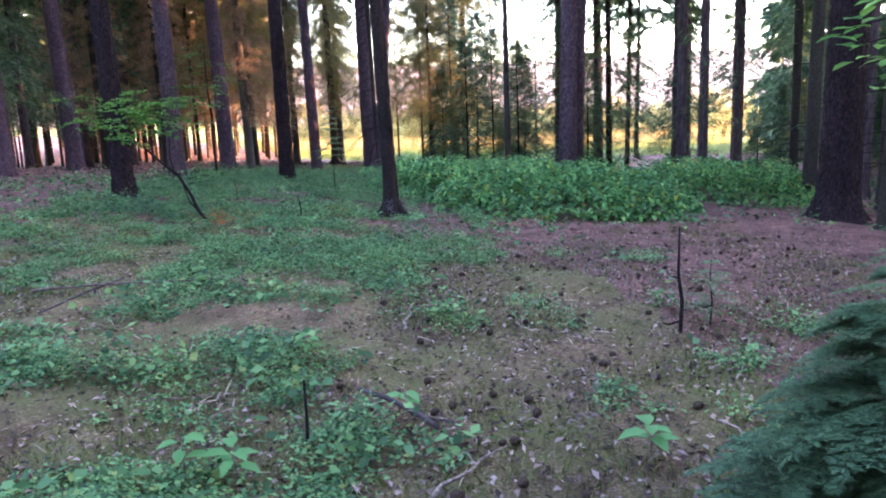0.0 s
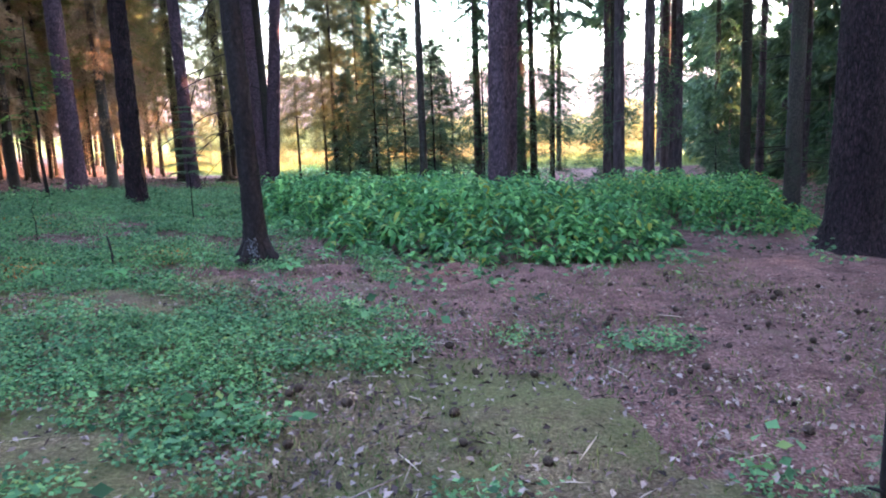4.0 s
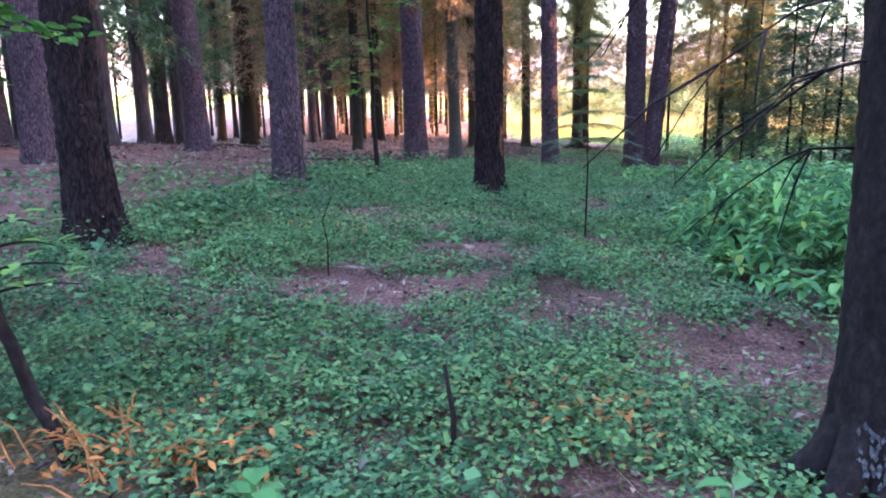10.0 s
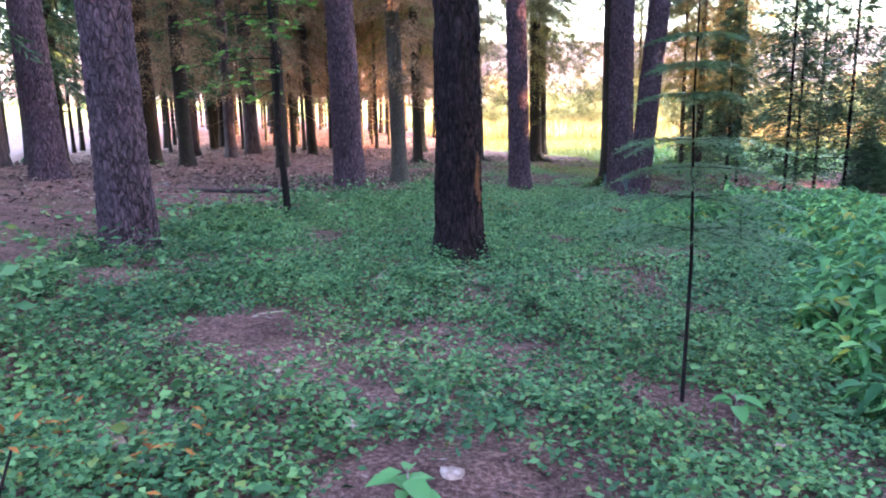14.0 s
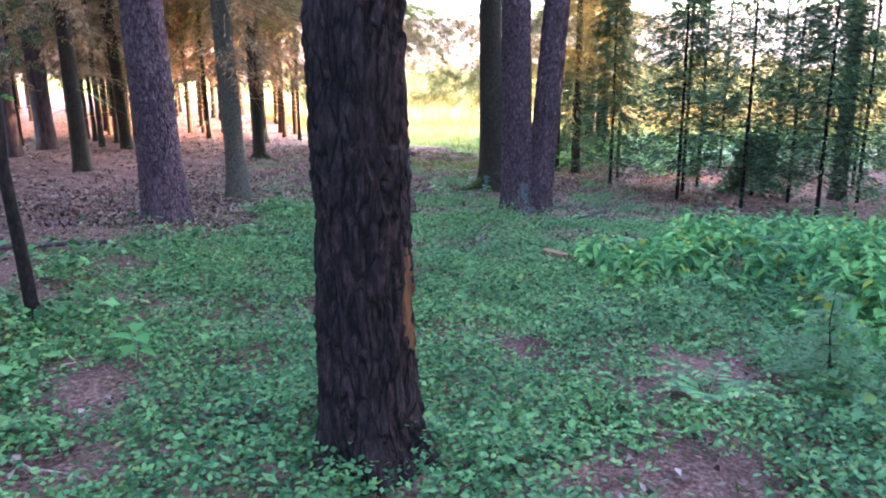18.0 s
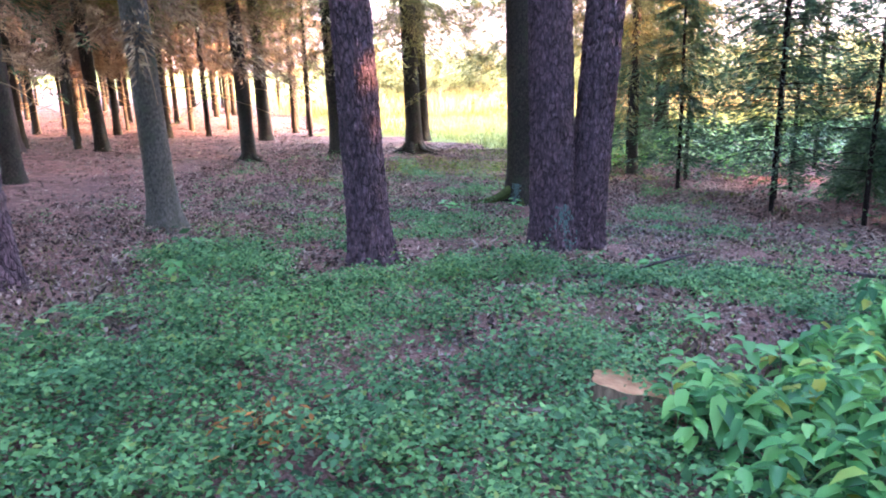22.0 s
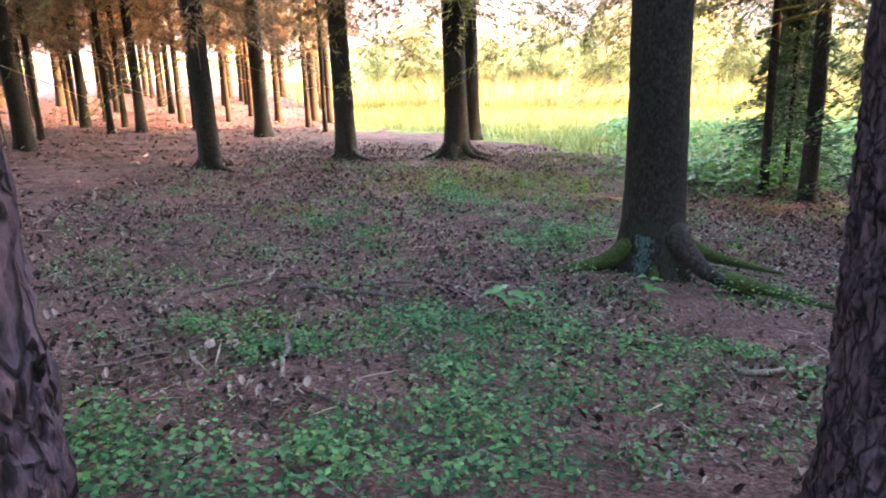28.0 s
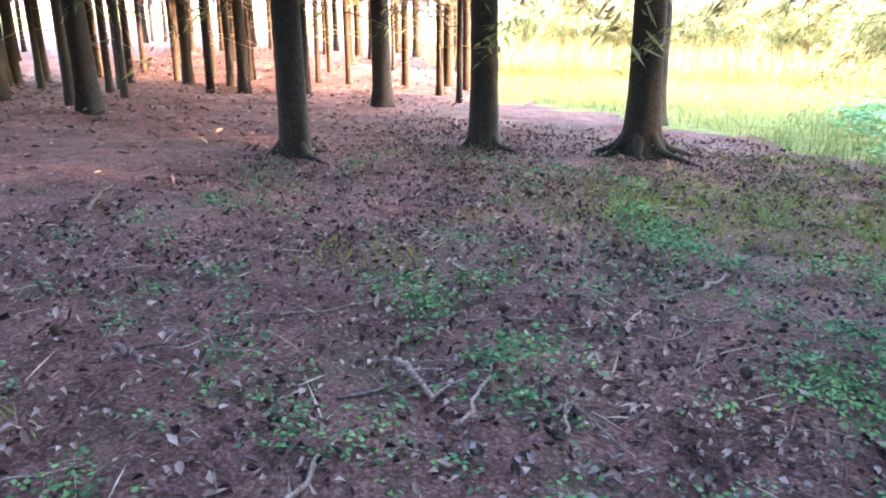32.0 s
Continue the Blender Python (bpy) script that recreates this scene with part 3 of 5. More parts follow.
for k, (x, y, r, lx, fine, lab) in enumerate(SPRUCES):
    t = tree_at("spruce_tree", x, y, lab, "spruces of the wood")
    a, st = {1: (24, 0.09), 2: (48, 0.04), 3: (80, 0.025)}[fine]
    trunk_part(t, M_GREYSPRUCE if x == -6.5 else M_SPRUCE, trunk_mesh(r, 18.0 if r > 0.1 else 9.0, 91 + k, "spruce", a, st, 5.0, (lx, 0), 0.75 if fine > 1 else 0.5, 4, 0.012))
    if r <= 0.1:
        tagged(hang("dead_boughs", STUBS, t, k * 1.9), kind="stuff")
    if r > 0.1:
        hang("crown", CROWN_SPRUCE[k % 3], t, k * 1.7)
        if x < -5.5:
            hang("dead_crown", TWIGS_FINE[k % 3], t, k * 2.1)
    if -10 < x < 3 and y > 30:
        hang("hanging_crown", HANGING[k % 2] if x < -1.5 or y < 33 else HANG_FAR[k % 2], t, k * 1.1, 1.7 if fine == 3 else 1.9 if x < -5.5 else 0.3)
        if r > 0.09 and y > 33:
            hang("upper_crown", HANG_HIGH[k % 2], t, k * 0.7)

# ---- trees of the wider wood, copied from a few ----
FAR_SPRUCE, FAR_THIN, FAR_GREEN = [], [], []
for k in range(3):
    t = tagged(new("spruce_tree"), "tall dark spruce with drooping green boughs", "tree", "trees of the wider wood")
    trunk_part(t, M_PINE_FAR if k else M_SPRUCE, trunk_mesh(0.15 + 0.03 * k, 18.0, 130 + k, "spruce", 14, 0.3, 3.0, (0.01 * (k - 1), 0), 0.5, 4, 0.012, top=7))
    hang("crown", CROWN_SPRUCE[k], t)
    low = mesh_of("lower_crown", *crown_mesh(430 + k, 2.2, 9.0, 2.4, 64, 100, 0.2, 0.5, 0.1))
    low.materials.append(M_NEEDLE)
    hang("lower_crown", low, t)
    FAR_SPRUCE.append(t)
    t = tagged(new("spruce_tree"), "thin bare spruce with brown dead twigs", "tree", "thin spruces of the dense stand")
    trunk_part(t, M_SPRUCE, trunk_mesh(0.065 + 0.015 * k, 13.0, 140 + k, "spruce", 9, 0.4, 2.0, (0.012 * (k - 1), 0), 0.4, 4, 0.006, top=7))
    hang("dead_crown", TWIGS_DEAD[k], t)
    me = mesh_of("crown", *crown_mesh(440 + k, 4.2, 13.0, 1.8, 50, 70, 0.3, 0.4, 0.1))
    me.materials.append(M_HANG)
    hang("crown", me, t)
    FAR_THIN.append(t)


def stand(protos, spots):
    used = set()
    for k, (x, y) in enumerate(spots):
        p = k % len(protos)
        s = 0.85 + 0.35 * float(hashed(np.array([k]), np.array([5]), np.array([2]))[0])
        m = pose(x, y, float(land([x], [y])[0]) - 0.02, 0, 0, k * 77.0) @ Matrix.Scale(s, 4)
        if p in used:
            copy_thing(protos[p], m)
        else:
            protos[p].matrix_basis = m
            used.add(p)


def scattered(n, x0, x1, y0, y1, apart, seed, ok):
    g = np.random.default_rng(seed)
    got = []
    for _ in range(n * 30):
        x, y = g.uniform(x0, x1), g.uniform(y0, y1)
        if ok(x, y) and all((x - a) ** 2 + (y - b) ** 2 > apart ** 2 for a, b in got):
            got.append((x, y))
            if len(got) == n:
                break
    return got


# the dense stand of thin spruces ahead on the left, and a few seen singly
THIN = [(-14.85, 39.85), (-13.43, 38.47), (-12.4, 37.48), (-12.36, 40.14), (-15.9, 38.4), (-17.9, 37.3)]
THIN += scattered(92, -25, -8.5, 34.0, 50.0, 1.0, 21, lambda x, y: y < edge(x) - 0.6 and (y > 37.2 or x < -13) and (x < -9.5 or y > 38))
stand(FAR_THIN, THIN)
FAR_BARE = []
for k in range(3):
    t = tagged(new("spruce_tree"), "tall slim dark tree with thin dead boughs against the sky", "tree", "trees of the wider wood")
    trunk_part(t, M_PINE_FAR if k else M_SPRUCE, trunk_mesh(0.12 + 0.03 * k, 18.0, 150 + k, "spruce", 14, 0.3, 3.0, (0.012 * (k - 1), 0), 0.5, 4, 0.012, top=7))
    hang("crown", CROWN_SPRUCE[k], t)
    low = mesh_of("lower_crown", *join([crown_mesh(450 + k, 1.6, 9.0, 1.7, 22, 60, 0.16, 0.3, 0.15, 0.16), boughs_mesh(455 + k, 1.0, 8.5, 1.6, 26, 0.01, 0.25)]))
    low.materials.append(M_NEEDLE)
    hang("lower_crown", low, t)
    FAR_BARE.append(t)
# tall trees on the other side, and added unseen ones behind that close off light
WIDE = [(6.65, 28.2), (4.91, 29.6)]
BRIGHT = [(8.15, 24.3), (11.3, 27.2), (6.59, 29.8)]
BRIGHT += scattered(12, 13.5, 28, 10, 34, 2.6, 26, lambda x, y: True)
BRIGHT += scattered(20, 6.5, 15, 4, 31, 2.2, 22, lambda x, y: in_wood(x, y) and not (y < 9.5 and x < 8))
stand(FAR_BARE, BRIGHT)
# added beside the start, out of view, against the low sun
WIDE += scattered(8, 9, 15, -6, 4, 2.2, 28, lambda x, y: True)
WIDE += scattered(32, -28, -10.5, 2, 32, 2.3, 23, lambda x, y: x < -11.5 - 0.1 * abs(y - 18))
# added behind the walk, unseen, to keep light from coming in there
WIDE += scattered(26, -20, 14, -15, -3.5, 2.3, 24, lambda x, y: True)
WIDE += [(-14.0, 33.0), (-17.0, 30.5), (-13.2, 22.2), (-15.0, 25.0)]
# a row added to throw shade on the near meadow
WIDE += [(10.0, 36.6), (12.4, 36.0), (15.2, 37.0), (17.8, 36.4), (20.6, 37.4), (23.4, 36.8), (26.0, 37.8)]
stand(FAR_SPRUCE, WIDE)
t = tagged(new("spruce_tree"), "tall dark spruce with bare dead boughs low down", "tree", "trees of the wider wood")
trunk_part(t, M_SPRUCE, trunk_mesh(0.15, 18.0, 135, "spruce", 24, 0.12, 4.0, (0.005, 0), 0.5, 4, 0.012, top=8))
hang("crown", CROWN_SPRUCE[0], t)
bare = mesh_of("dead_boughs", *boughs_mesh(599, 1.0, 7.5, 1.3, 34, 0.011, 0.12))
bare.materials.append(M_DARK_SHADED)
tagged(hang("dead_boughs", bare, t, 0.9), kind="stuff")
stand([t], [(7.33, 14.2), (6.66, 10.56), (7.94, 12.66), (5.3, 7.8)])


# ---- young firs and saplings ----
def young_fir(x, y, height, reach, seed, mat, label, count=46, sprays=44, size=0.13, bare=0.12, stem=0.012):
    t = tagged(new("young_fir"), label, "young tree", "young firs under the wood")
    t.location = (x, y, float(land([x], [y])[0]))
    g = np.random.default_rng(seed)
    part("stem", tube([(0, 0, -0.1), (0.01, 0, height * 0.4), (0.0, 0.01, height * 0.75), (0, 0, height)], [stem * 1.3, stem, stem * 0.6, 0.003], 8), M_DARK_SHADED, t, "", True)
    for i in range(count):
        h = bare + (1 - bare) * (i + g.uniform(0, 1)) / count
        a, ln = i * 2.4 + g.normal(0, 0.35), reach * (1.05 - h) ** 0.8 * g.uniform(0.6, 1.1) + 0.05
        s = np.linspace(0, 1, 6)
        z = h * height + ln * (0.15 * s - 0.36 * s ** 2)
        c = np.stack([np.cos(a) * ln * s, np.sin(a) * ln * s, z], 1)
        br = part("branch", tube(c, 0.0025 * (1 - 0.8 * s) * (1 + height * 0.5), 3, False), M_DARK_SHADED, t)
        tt = g.uniform(0.06, 1, sprays)
        p = np.stack([np.interp(tt, s, c[:, q]) for q in range(3)], 1)
        sg = g.choice([-1, 1], sprays)[:, None]
        sidew = np.array([-np.sin(a), np.cos(a), 0])
        off = g.uniform(0, 0.3, (sprays, 1)) * ln * (1.05 - tt)[:, None]
        p = p + sidew * sg * off - np.array([0, 0, 0.25]) * off - np.array([0, 0, 0.12]) * reach * g.uniform(0, 1, (sprays, 1)) ** 2
        d = np.array([np.cos(a), np.sin(a), 0]) * 0.8 + sidew * sg * g.uniform(0.2, 1.0, (sprays, 1)) + g.normal(0, 0.2, (sprays, 3)) - [0, 0, 0.3]
        part("needles", leaves(p, d, g.normal(0, 0.9, (sprays, 3)) + [0, 0, 0.5], size * (1.2 - 0.5 * tt) * g.uniform(0.6, 1.2, sprays), size * (0.2 if size > 0.11 else 0.12), 0.12, 0.5), mat, br)
    return t


FIRS = [(1.13, 28.4, 5.4, 1.6), (2.07, 27.56, 5.6, 1.7), (2.31, 30.8, 9.0, 2.1), (3.4, 28.6, 5.2, 1.7), (4.2, 31.2, 8.6, 2.2), (3.2, 29.9, 1.3, 0.9), (5.6, 27.2, 4.8, 1.6), (0.6, 31.4, 7.8, 1.7), (6.3, 31.6, 8.0, 2.0), (7.6, 29.0, 6.0, 1.9), (-0.2, 33.2, 3.0, 1.0), (8.6, 26.0, 4.6, 1.6),
        (1.6, 29.6, 6.5, 1.9), (2.9, 26.4, 5.0, 1.6), (0.2, 30.3, 4.4, 1.2), (3.6, 33.0, 9.0, 2.3), (5.0, 29.0, 7.0, 2.0)]
for k, (x, y, h, r) in enumerate(FIRS):
    young_fir(x, y, h, r, 700 + k, M_NEEDLE, "young dark-green spruce with tiered boughs on the meadow side", 72, 150, 0.12, 0.12, 0.03)


def needled(line, long, step, g):
    """Needles in two ragged rows along a twig."""
    line = np.asarray(line, float)
    cut = np.concatenate([[0], np.cumsum(np.linalg.norm(np.diff(line, axis=0), axis=1))])
    n = max(int(cut[-1] / step), 4)
    at = np.linspace(0.04, 1, n) * cut[-1]
    p = np.stack([np.interp(at, cut, line[:, q]) for q in range(3)], 1)
    way = unit(line[-1] - line[0])
    side = unit(np.cross(way, [0, 0, 1.0]) + 1e-6)
    out = []
    for sg in (-1, 1):
        d = way * 0.75 + side * sg + np.array([0, 0, 1.0]) * g.uniform(-0.25, 0.45, (n, 1)) + g.normal(0, 0.12, (n, 3))
        out.append(leaves(p, d, [0, 0, 1.0], long * g.uniform(0.75, 1.15, n), long * 0.3, 0.1, 0.4))
    return join(out)


def soft_fir(x, y, height, reach, seed, mat, label, tiers, each, stem, long=0.02, step=0.006, rise=0.25, fall=0.45, low=0.12, twigs=7):
    """A young fir in tiers: boughs, side twigs on them, needles on every twig."""
    t = tagged(new("young_fir"), label, "young tree", "young firs under the wood")
    t.location = (x, y, float(land([x], [y])[0]))
    g = np.random.default_rng(seed)
    part("stem", tube([(0, 0, -0.1), (0.012, 0, height * 0.35), (-0.006, 0.01, height * 0.7), (0, 0, height)], [stem * 1.3, stem, stem * 0.6, 0.002], 8), M_DARK_SHADED, t, "", True)
    s = np.linspace(0, 1, 7)
    for i in range(tiers):
        h = low + (0.97 - low) * (i + 0.3 * g.uniform(-1, 1)) / (tiers - 1)
        for j in range(each):
            a = 6.283 * (j + 0.37 * i) / each + g.normal(0, 0.2)
            ln = (reach * (1.03 - h) ** 0.75 + 0.04) * g.uniform(0.7, 1.1)
            c = np.stack([np.cos(a) * ln * s, np.sin(a) * ln * s, h * height + ln * (rise * s - fall * s ** 2)], 1)
            br = part("branch", tube(c, 0.0018 * (1 - 0.75 * s) * (0.7 + ln), 4, False), M_DARK_SHADED, t)
            twig = [c]
            ways = np.array([np.cos(a), np.sin(a), 0])
            side = np.array([-np.sin(a), np.cos(a), 0])
            for q in range(twigs * 2):
                u = 0.16 + 0.78 * (q // 2 + 0.5 * (q % 2)) / twigs
                o = np.array([np.interp(u, s, c[:, k]) for k in range(3)])
                e = ln * 0.42 * (1.08 - u) * g.uniform(0.6, 1.15)
                w = ways * 0.7 + side * (1 if q % 2 else -1) + [0, 0, g.uniform(-0.25, 0.1)]
                w = w / np.linalg.norm(w) * e
                twig.append(np.stack([o, o + w * 0.5, o + w - [0, 0, 0.12 * e]]))
            tagged(part("needles", join([needled(q, long, step, g) for q in twig]), mat, br), kind="stuff")
    return t


soft_fir(-2.13, 14.42, 1.75, 0.62, 721, M_FIR, "slim young fir with soft green needles among low leaves", 9, 5, 0.007, 0.026, 0.0065, 0.12, 0.3, 0.42, 8)
soft_fir(-1.45, 17.5, 0.55, 0.36, 722, M_FIR, "small young fir with soft green needles among low leaves", 6, 5, 0.006, 0.02, 0.007, 0.15, 0.35, 0.2, 6)
soft_fir(1.45, 2.2, 1.1, 0.82, 723, M_FIR_DARK, "bushy dark young fir with soft blue-green needles", 13, 9, 0.014, 0.026, 0.0045, 0.22, 0.5, 0.06, 10)
for x, y, h, r in ((7.6, 17.2, 1.5, 0.9), (8.6, 18.4, 1.1, 0.7), (9.6, 16.4, 1.9, 1.0), (5.6, 32.6, 2.2, 1.1)):
    young_fir(x, y, h, r, int(731 + 10 * x), M_NEEDLE, "low dark bushy spruce between tall trunks", 40, 110, 0.1, 0.06, 0.02)
soft_fir(2.3, 2.95, 1.95, 0.85, 725, M_FIR, "young fir with pale green flat boughs beside the path", 9, 6, 0.014, 0.024, 0.006, 0.2, 0.35, 0.4, 8)
soft_fir(2.05, 5.35, 0.5, 0.35, 724, M_FIR, "little thin fir seedling on brown litter", 5, 4, 0.007, 0.02, 0.008, 0.15, 0.3, 0.3, 5)


# added screen of spruces on the sunny side, mostly out of view, to block low sun
BUSHY = []
for k in range(3):
    t = tagged(new("young_spruce"), "dark bushy spruce, added to screen off low light", "young tree", "young spruces under tall trees")
    part("stem", tube([(0, 0, -0.1), (0.02, 0, 2.0), (0, 0, 4.2)], [0.045, 0.03, 0.006], 7), M_TWIG, t, "", True)
    part("crown", crown_mesh(460 + k, 0.2, 4.9, 1.5, 72, 34, 0.4, 0.35, 0.02, 0.26), M_NEEDLE, t)
    BUSHY.append(t)
SHADY = scattered(7, 10.5, 14, -3, 8, 1.6, 27, lambda x, y: True)
stand(BUSHY, SHADY)
for k in range(90):
    x, y = 17.5 + 2.1 * (k % 3) + 0.5 * math.sin(k * 2.3), -20.0 + 0.64 * k
    copy_thing(BUSHY[k % 3], pose(x, y, float(land([x], [y])[0]) - 0.02, 0, 0, k * 71.0) @ Matrix.Scale((1.4 if y < 30 else 0.8) + 0.25 * math.sin(k * 1.7) ** 2, 4))
# more of the screen, out of view, shading the near strip of meadow
for k in range(12):
    x, y = 20.5 + 1.6 * math.sin(k * 2.1), 36.6 + 0.42 * k
    copy_thing(BUSHY[k % 3], pose(x, y, float(land([x], [y])[0]) - 0.02, 0, 0, k * 67.0) @ Matrix.Scale(1.35, 4))
# added ring of spruces, unseen behind the walk and beside its start, holding back skylight
for k in range(74):
    along = 1.55 * k
    x, y = (20 - along, -17.0) if along < 52 else (-32.0, -17.0 + along - 52) if along < 90 else (-28.0 + 0.5 * (along - 90), -11.0)
    x, y = x + 0.9 * math.sin(k * 2.7), y + 1.3 * math.sin(k * 1.9)
    copy_thing(BUSHY[k % 3], pose(x, y, float(land([x], [y])[0]) - 0.02, 0, 0, k * 71.0) @ Matrix.Scale(2.0 + 0.6 * math.sin(k * 1.3) ** 2, 4))


# ---- low plants ----
def lush(x, y):
    """How thickly low green plants stand, from 0 to 1."""
    n = blotch(x, y, 1.1, 31)
    m = blotch(x, y, 0.45, 33)
    base = np.interp(y, [-3, 3, 8, 10, 20.5, 22.5, 24.5, 27, 34], [0.85, 0.8, 0.8, 0.85, 0.92, 0.9, 0.72, 0.58, 0.3])
    bare_path = np.clip((x - np.interp(y, [0, 5, 5.75, 7.2, 7.75, 8.6, 10], [-0.2, -1.0, -1.08, -0.33, 0.3, 1.2, 2.6])) / 0.8, 0, 1) * (y < 10)
    base = base * (1 - 0.55 * bare_path)
    left = np.clip((np.interp(y, [8, 14, 16, 18, 20, 21.5, 24, 30], [-12, -9, -7.3, -6.9, -6.2, -5.0, -4.9, -6]) - x) / 1.0, 0, 1)
    base = base * (1 - 0.85 * left)
    base = base + 0.5 * np.exp(-((x + 1.9) ** 2 + (y - 16.3) ** 2) / 1.2) + 0.4 * np.exp(-((x + 2.9) ** 2 / 1.6 + (y - 11.5) ** 2 / 0.9)) - 0.4 * np.exp(-((x + 0.9) ** 2 + (y - 11.8) ** 2) / 0.4) + 0.4 * np.exp(-((x + 3.3) ** 2 + (y - 19.7) ** 2) / 1.2) - 0.35 * np.exp(-((x + 2.9) ** 2 + (y - 13.2) ** 2) / 0.35)
    foot = np.exp(-((x - 0.0) ** 2 + (y - 10.1) ** 2) / 0.55)
    base = base * (1 - 0.85 * foot)
    return np.clip((base - 0.68 + 1.7 * (n - 0.5) + 1.3 * (m - 0.5)) * 3.0, 0, 1)


def sown(n, x0, x1, y0, y1, g, weight):
    x, y = g.uniform(x0, x1, n), g.uniform(y0, y1, n)
    keep = (g.uniform(0, 1, n) < weight(x, y)) & in_wood(x, y)
    return x[keep], y[keep]


def low_cover(n, x0, x1, y0, y1, seed, size, per, weight=lush):
    g = np.random.default_rng(seed)
    x, y = sown(n, x0, x1, y0, y1, g, weight)
    k = len(x)
    tall = (0.02 + 0.36 * blotch(x, y, 0.36, 41) ** 2.2) * g.uniform(0.5, 1.4, k) * (0.6 + 0.4 * size / 0.03)
    a = g.uniform(0, 6.28, (k, per))
    r = g.uniform(0.008, 0.065, (k, per)) * (0.4 + 0.6 * size / 0.03)
    px, py = x[:, None] + np.cos(a) * r, y[:, None] + np.sin(a) * r
    pz = land(px.ravel(), py.ravel()).reshape(k, per) + tall[:, None] * g.uniform(0.12, 1, (k, per)) ** 0.7
    pos = np.stack([px, py, pz], -1).reshape(-1, 3)
    d = np.stack([np.cos(a), np.sin(a), g.uniform(-0.6, 0.35, (k, per))], -1).reshape(-1, 3)
    m = len(pos)
    return leaves(pos, d, g.normal(0, 0.5, (m, 3)) + [0, 0, 1], size * g.uniform(0.6, 1.35, m), size * 0.72 * g.uniform(0.7, 1.2, m), 0.12, 0.5)


cover = join([low_cover(36000, -4.5, 3, 0.6, 8, 51, 0.031, 8), low_cover(1500, -4.0, 3, 0.9, 7, 56, 0.075, 6), low_cover(66000, -6.2, 0.6, 8, 24, 52, 0.031, 9), low_cover(1300, -6, 2, 8, 23, 57, 0.06, 7), low_cover(24000, -7, 0, 23, 33, 53, 0.032, 8), low_cover(26000, -8, 0.5, 24.5, 33.5, 58, 0.026, 8, lambda x, y: 0.5 * (blotch(x, y, 0.22, 95) > 0.6) * (0.3 + 0.7 * (blotch(x, y, 1.1, 96) > 0.45))),
              low_cover(5500, -14, -5, 3, 24, 54, 0.08, 5), low_cover(5500, 0, 11, 6, 32, 55, 0.08, 5)])
tagged(part("ground_plants", cover, M_COVER, None, "dense low green woodland plants over brown litter"), category="low plants", kind="stuff")


def thicket(x, y):
    """Height of the tall herb thicket, 0 where there is none."""
    a = np.sqrt(((x - 2.1) / 2.6) ** 2 + ((y - 13.0) / 2.7) ** 2)
    b = np.sqrt(((x - 6.0) / 2.2) ** 2 + ((y - 15.4) / 2.6) ** 2)
    edge_x = np.interp(y, [12.5, 13.5, 14.5, 16, 17.5, 19, 20.4, 21, 23], [-0.6, -1.2, -1.6, -1.55, -1.2, -1.3, -1.75, -1.7, 0.5])
    c = np.clip((x - edge_x) / 0.7, 0, 1) * np.clip((23 - y) / 1.5, 0, 1) * np.clip((y - 12.5) / 1.0, 0, 1) * np.clip((4.5 - x) / 1.5, 0, 1)
    low = np.interp(y, [13, 15.5, 17, 19, 22], [0.66, 0.62, 0.48, 0.48, 0.42])
    h = np.maximum(np.maximum(0.72 * np.clip((1.02 - a) * 2.2, 0, 1), 0.7 * np.clip((1 - b) * 2.5, 0, 1)), low * c)
    h = np.maximum(h, 0.3 * np.clip((1.0 - np.hypot((x + 1.72) / 0.7, (y - 20.0) / 0.7)) * 2.5, 0, 1))
    return h * (0.75 + 0.5 * blotch(x, y, 0.8, 61))


g = np.random.default_rng(77)
hx, hy = g.uniform(-2.2, 8.4, 7600), g.uniform(9.8, 23, 7600)
hh = thicket(hx, hy)
keep = (hh > 0.12) & (np.hypot(hx + 0.75, hy - 10.91) > 0.3)
hx, hy, hh = hx[keep], hy[keep], hh[keep] * g.uniform(0.75, 1.12, keep.sum())
hz = land(hx, hy)
per = 10
lev = np.linspace(0.3, 1.0, per)[None] ** 0.5 * np.ones((len(hx), 1))
az = g.uniform(0, 6.28, (len(hx), 1)) + np.arange(per)[None] * 2.2 + g.normal(0, 0.3, (len(hx), per))
lean = g.normal(0, 0.12, (len(hx), 2))
pos = np.stack([hx[:, None] + lean[:, :1] * hh[:, None] * lev, hy[:, None] + lean[:, 1:] * hh[:, None] * lev, hz[:, None] + hh[:, None] * lev], -1).reshape(-1, 3)
d = np.stack([np.cos(az), np.sin(az), g.uniform(-0.55, 0.4, az.shape)], -1).reshape(-1, 3)
n = len(pos)
size = (0.15 * (1.15 - 0.45 * lev) * g.uniform(0.7, 1.25, lev.shape) * np.interp(hy, [12.6, 13.6], [1.0, 0.86])[:, None]).ravel()
herb = big_leaves(pos, d, size, size * 0.56, g.uniform(0.1, 0.7, n))
tagged(part("herb_thicket", herb, M_HERB, None, "knee-high thicket of broad-leaved green herbs"), category="herbs", kind="stuff")
stems = leaves(np.stack([hx, hy, hz], 1), np.stack([lean[:, 0], lean[:, 1], np.ones(len(hx))], 1), [1.0, 0.2, 0], hh, 0.012, 0.2)
tagged(part("herb_stems", stems, M_HERB, None, "thin upright green stems of the herb thicket"), category="herbs", kind="stuff")

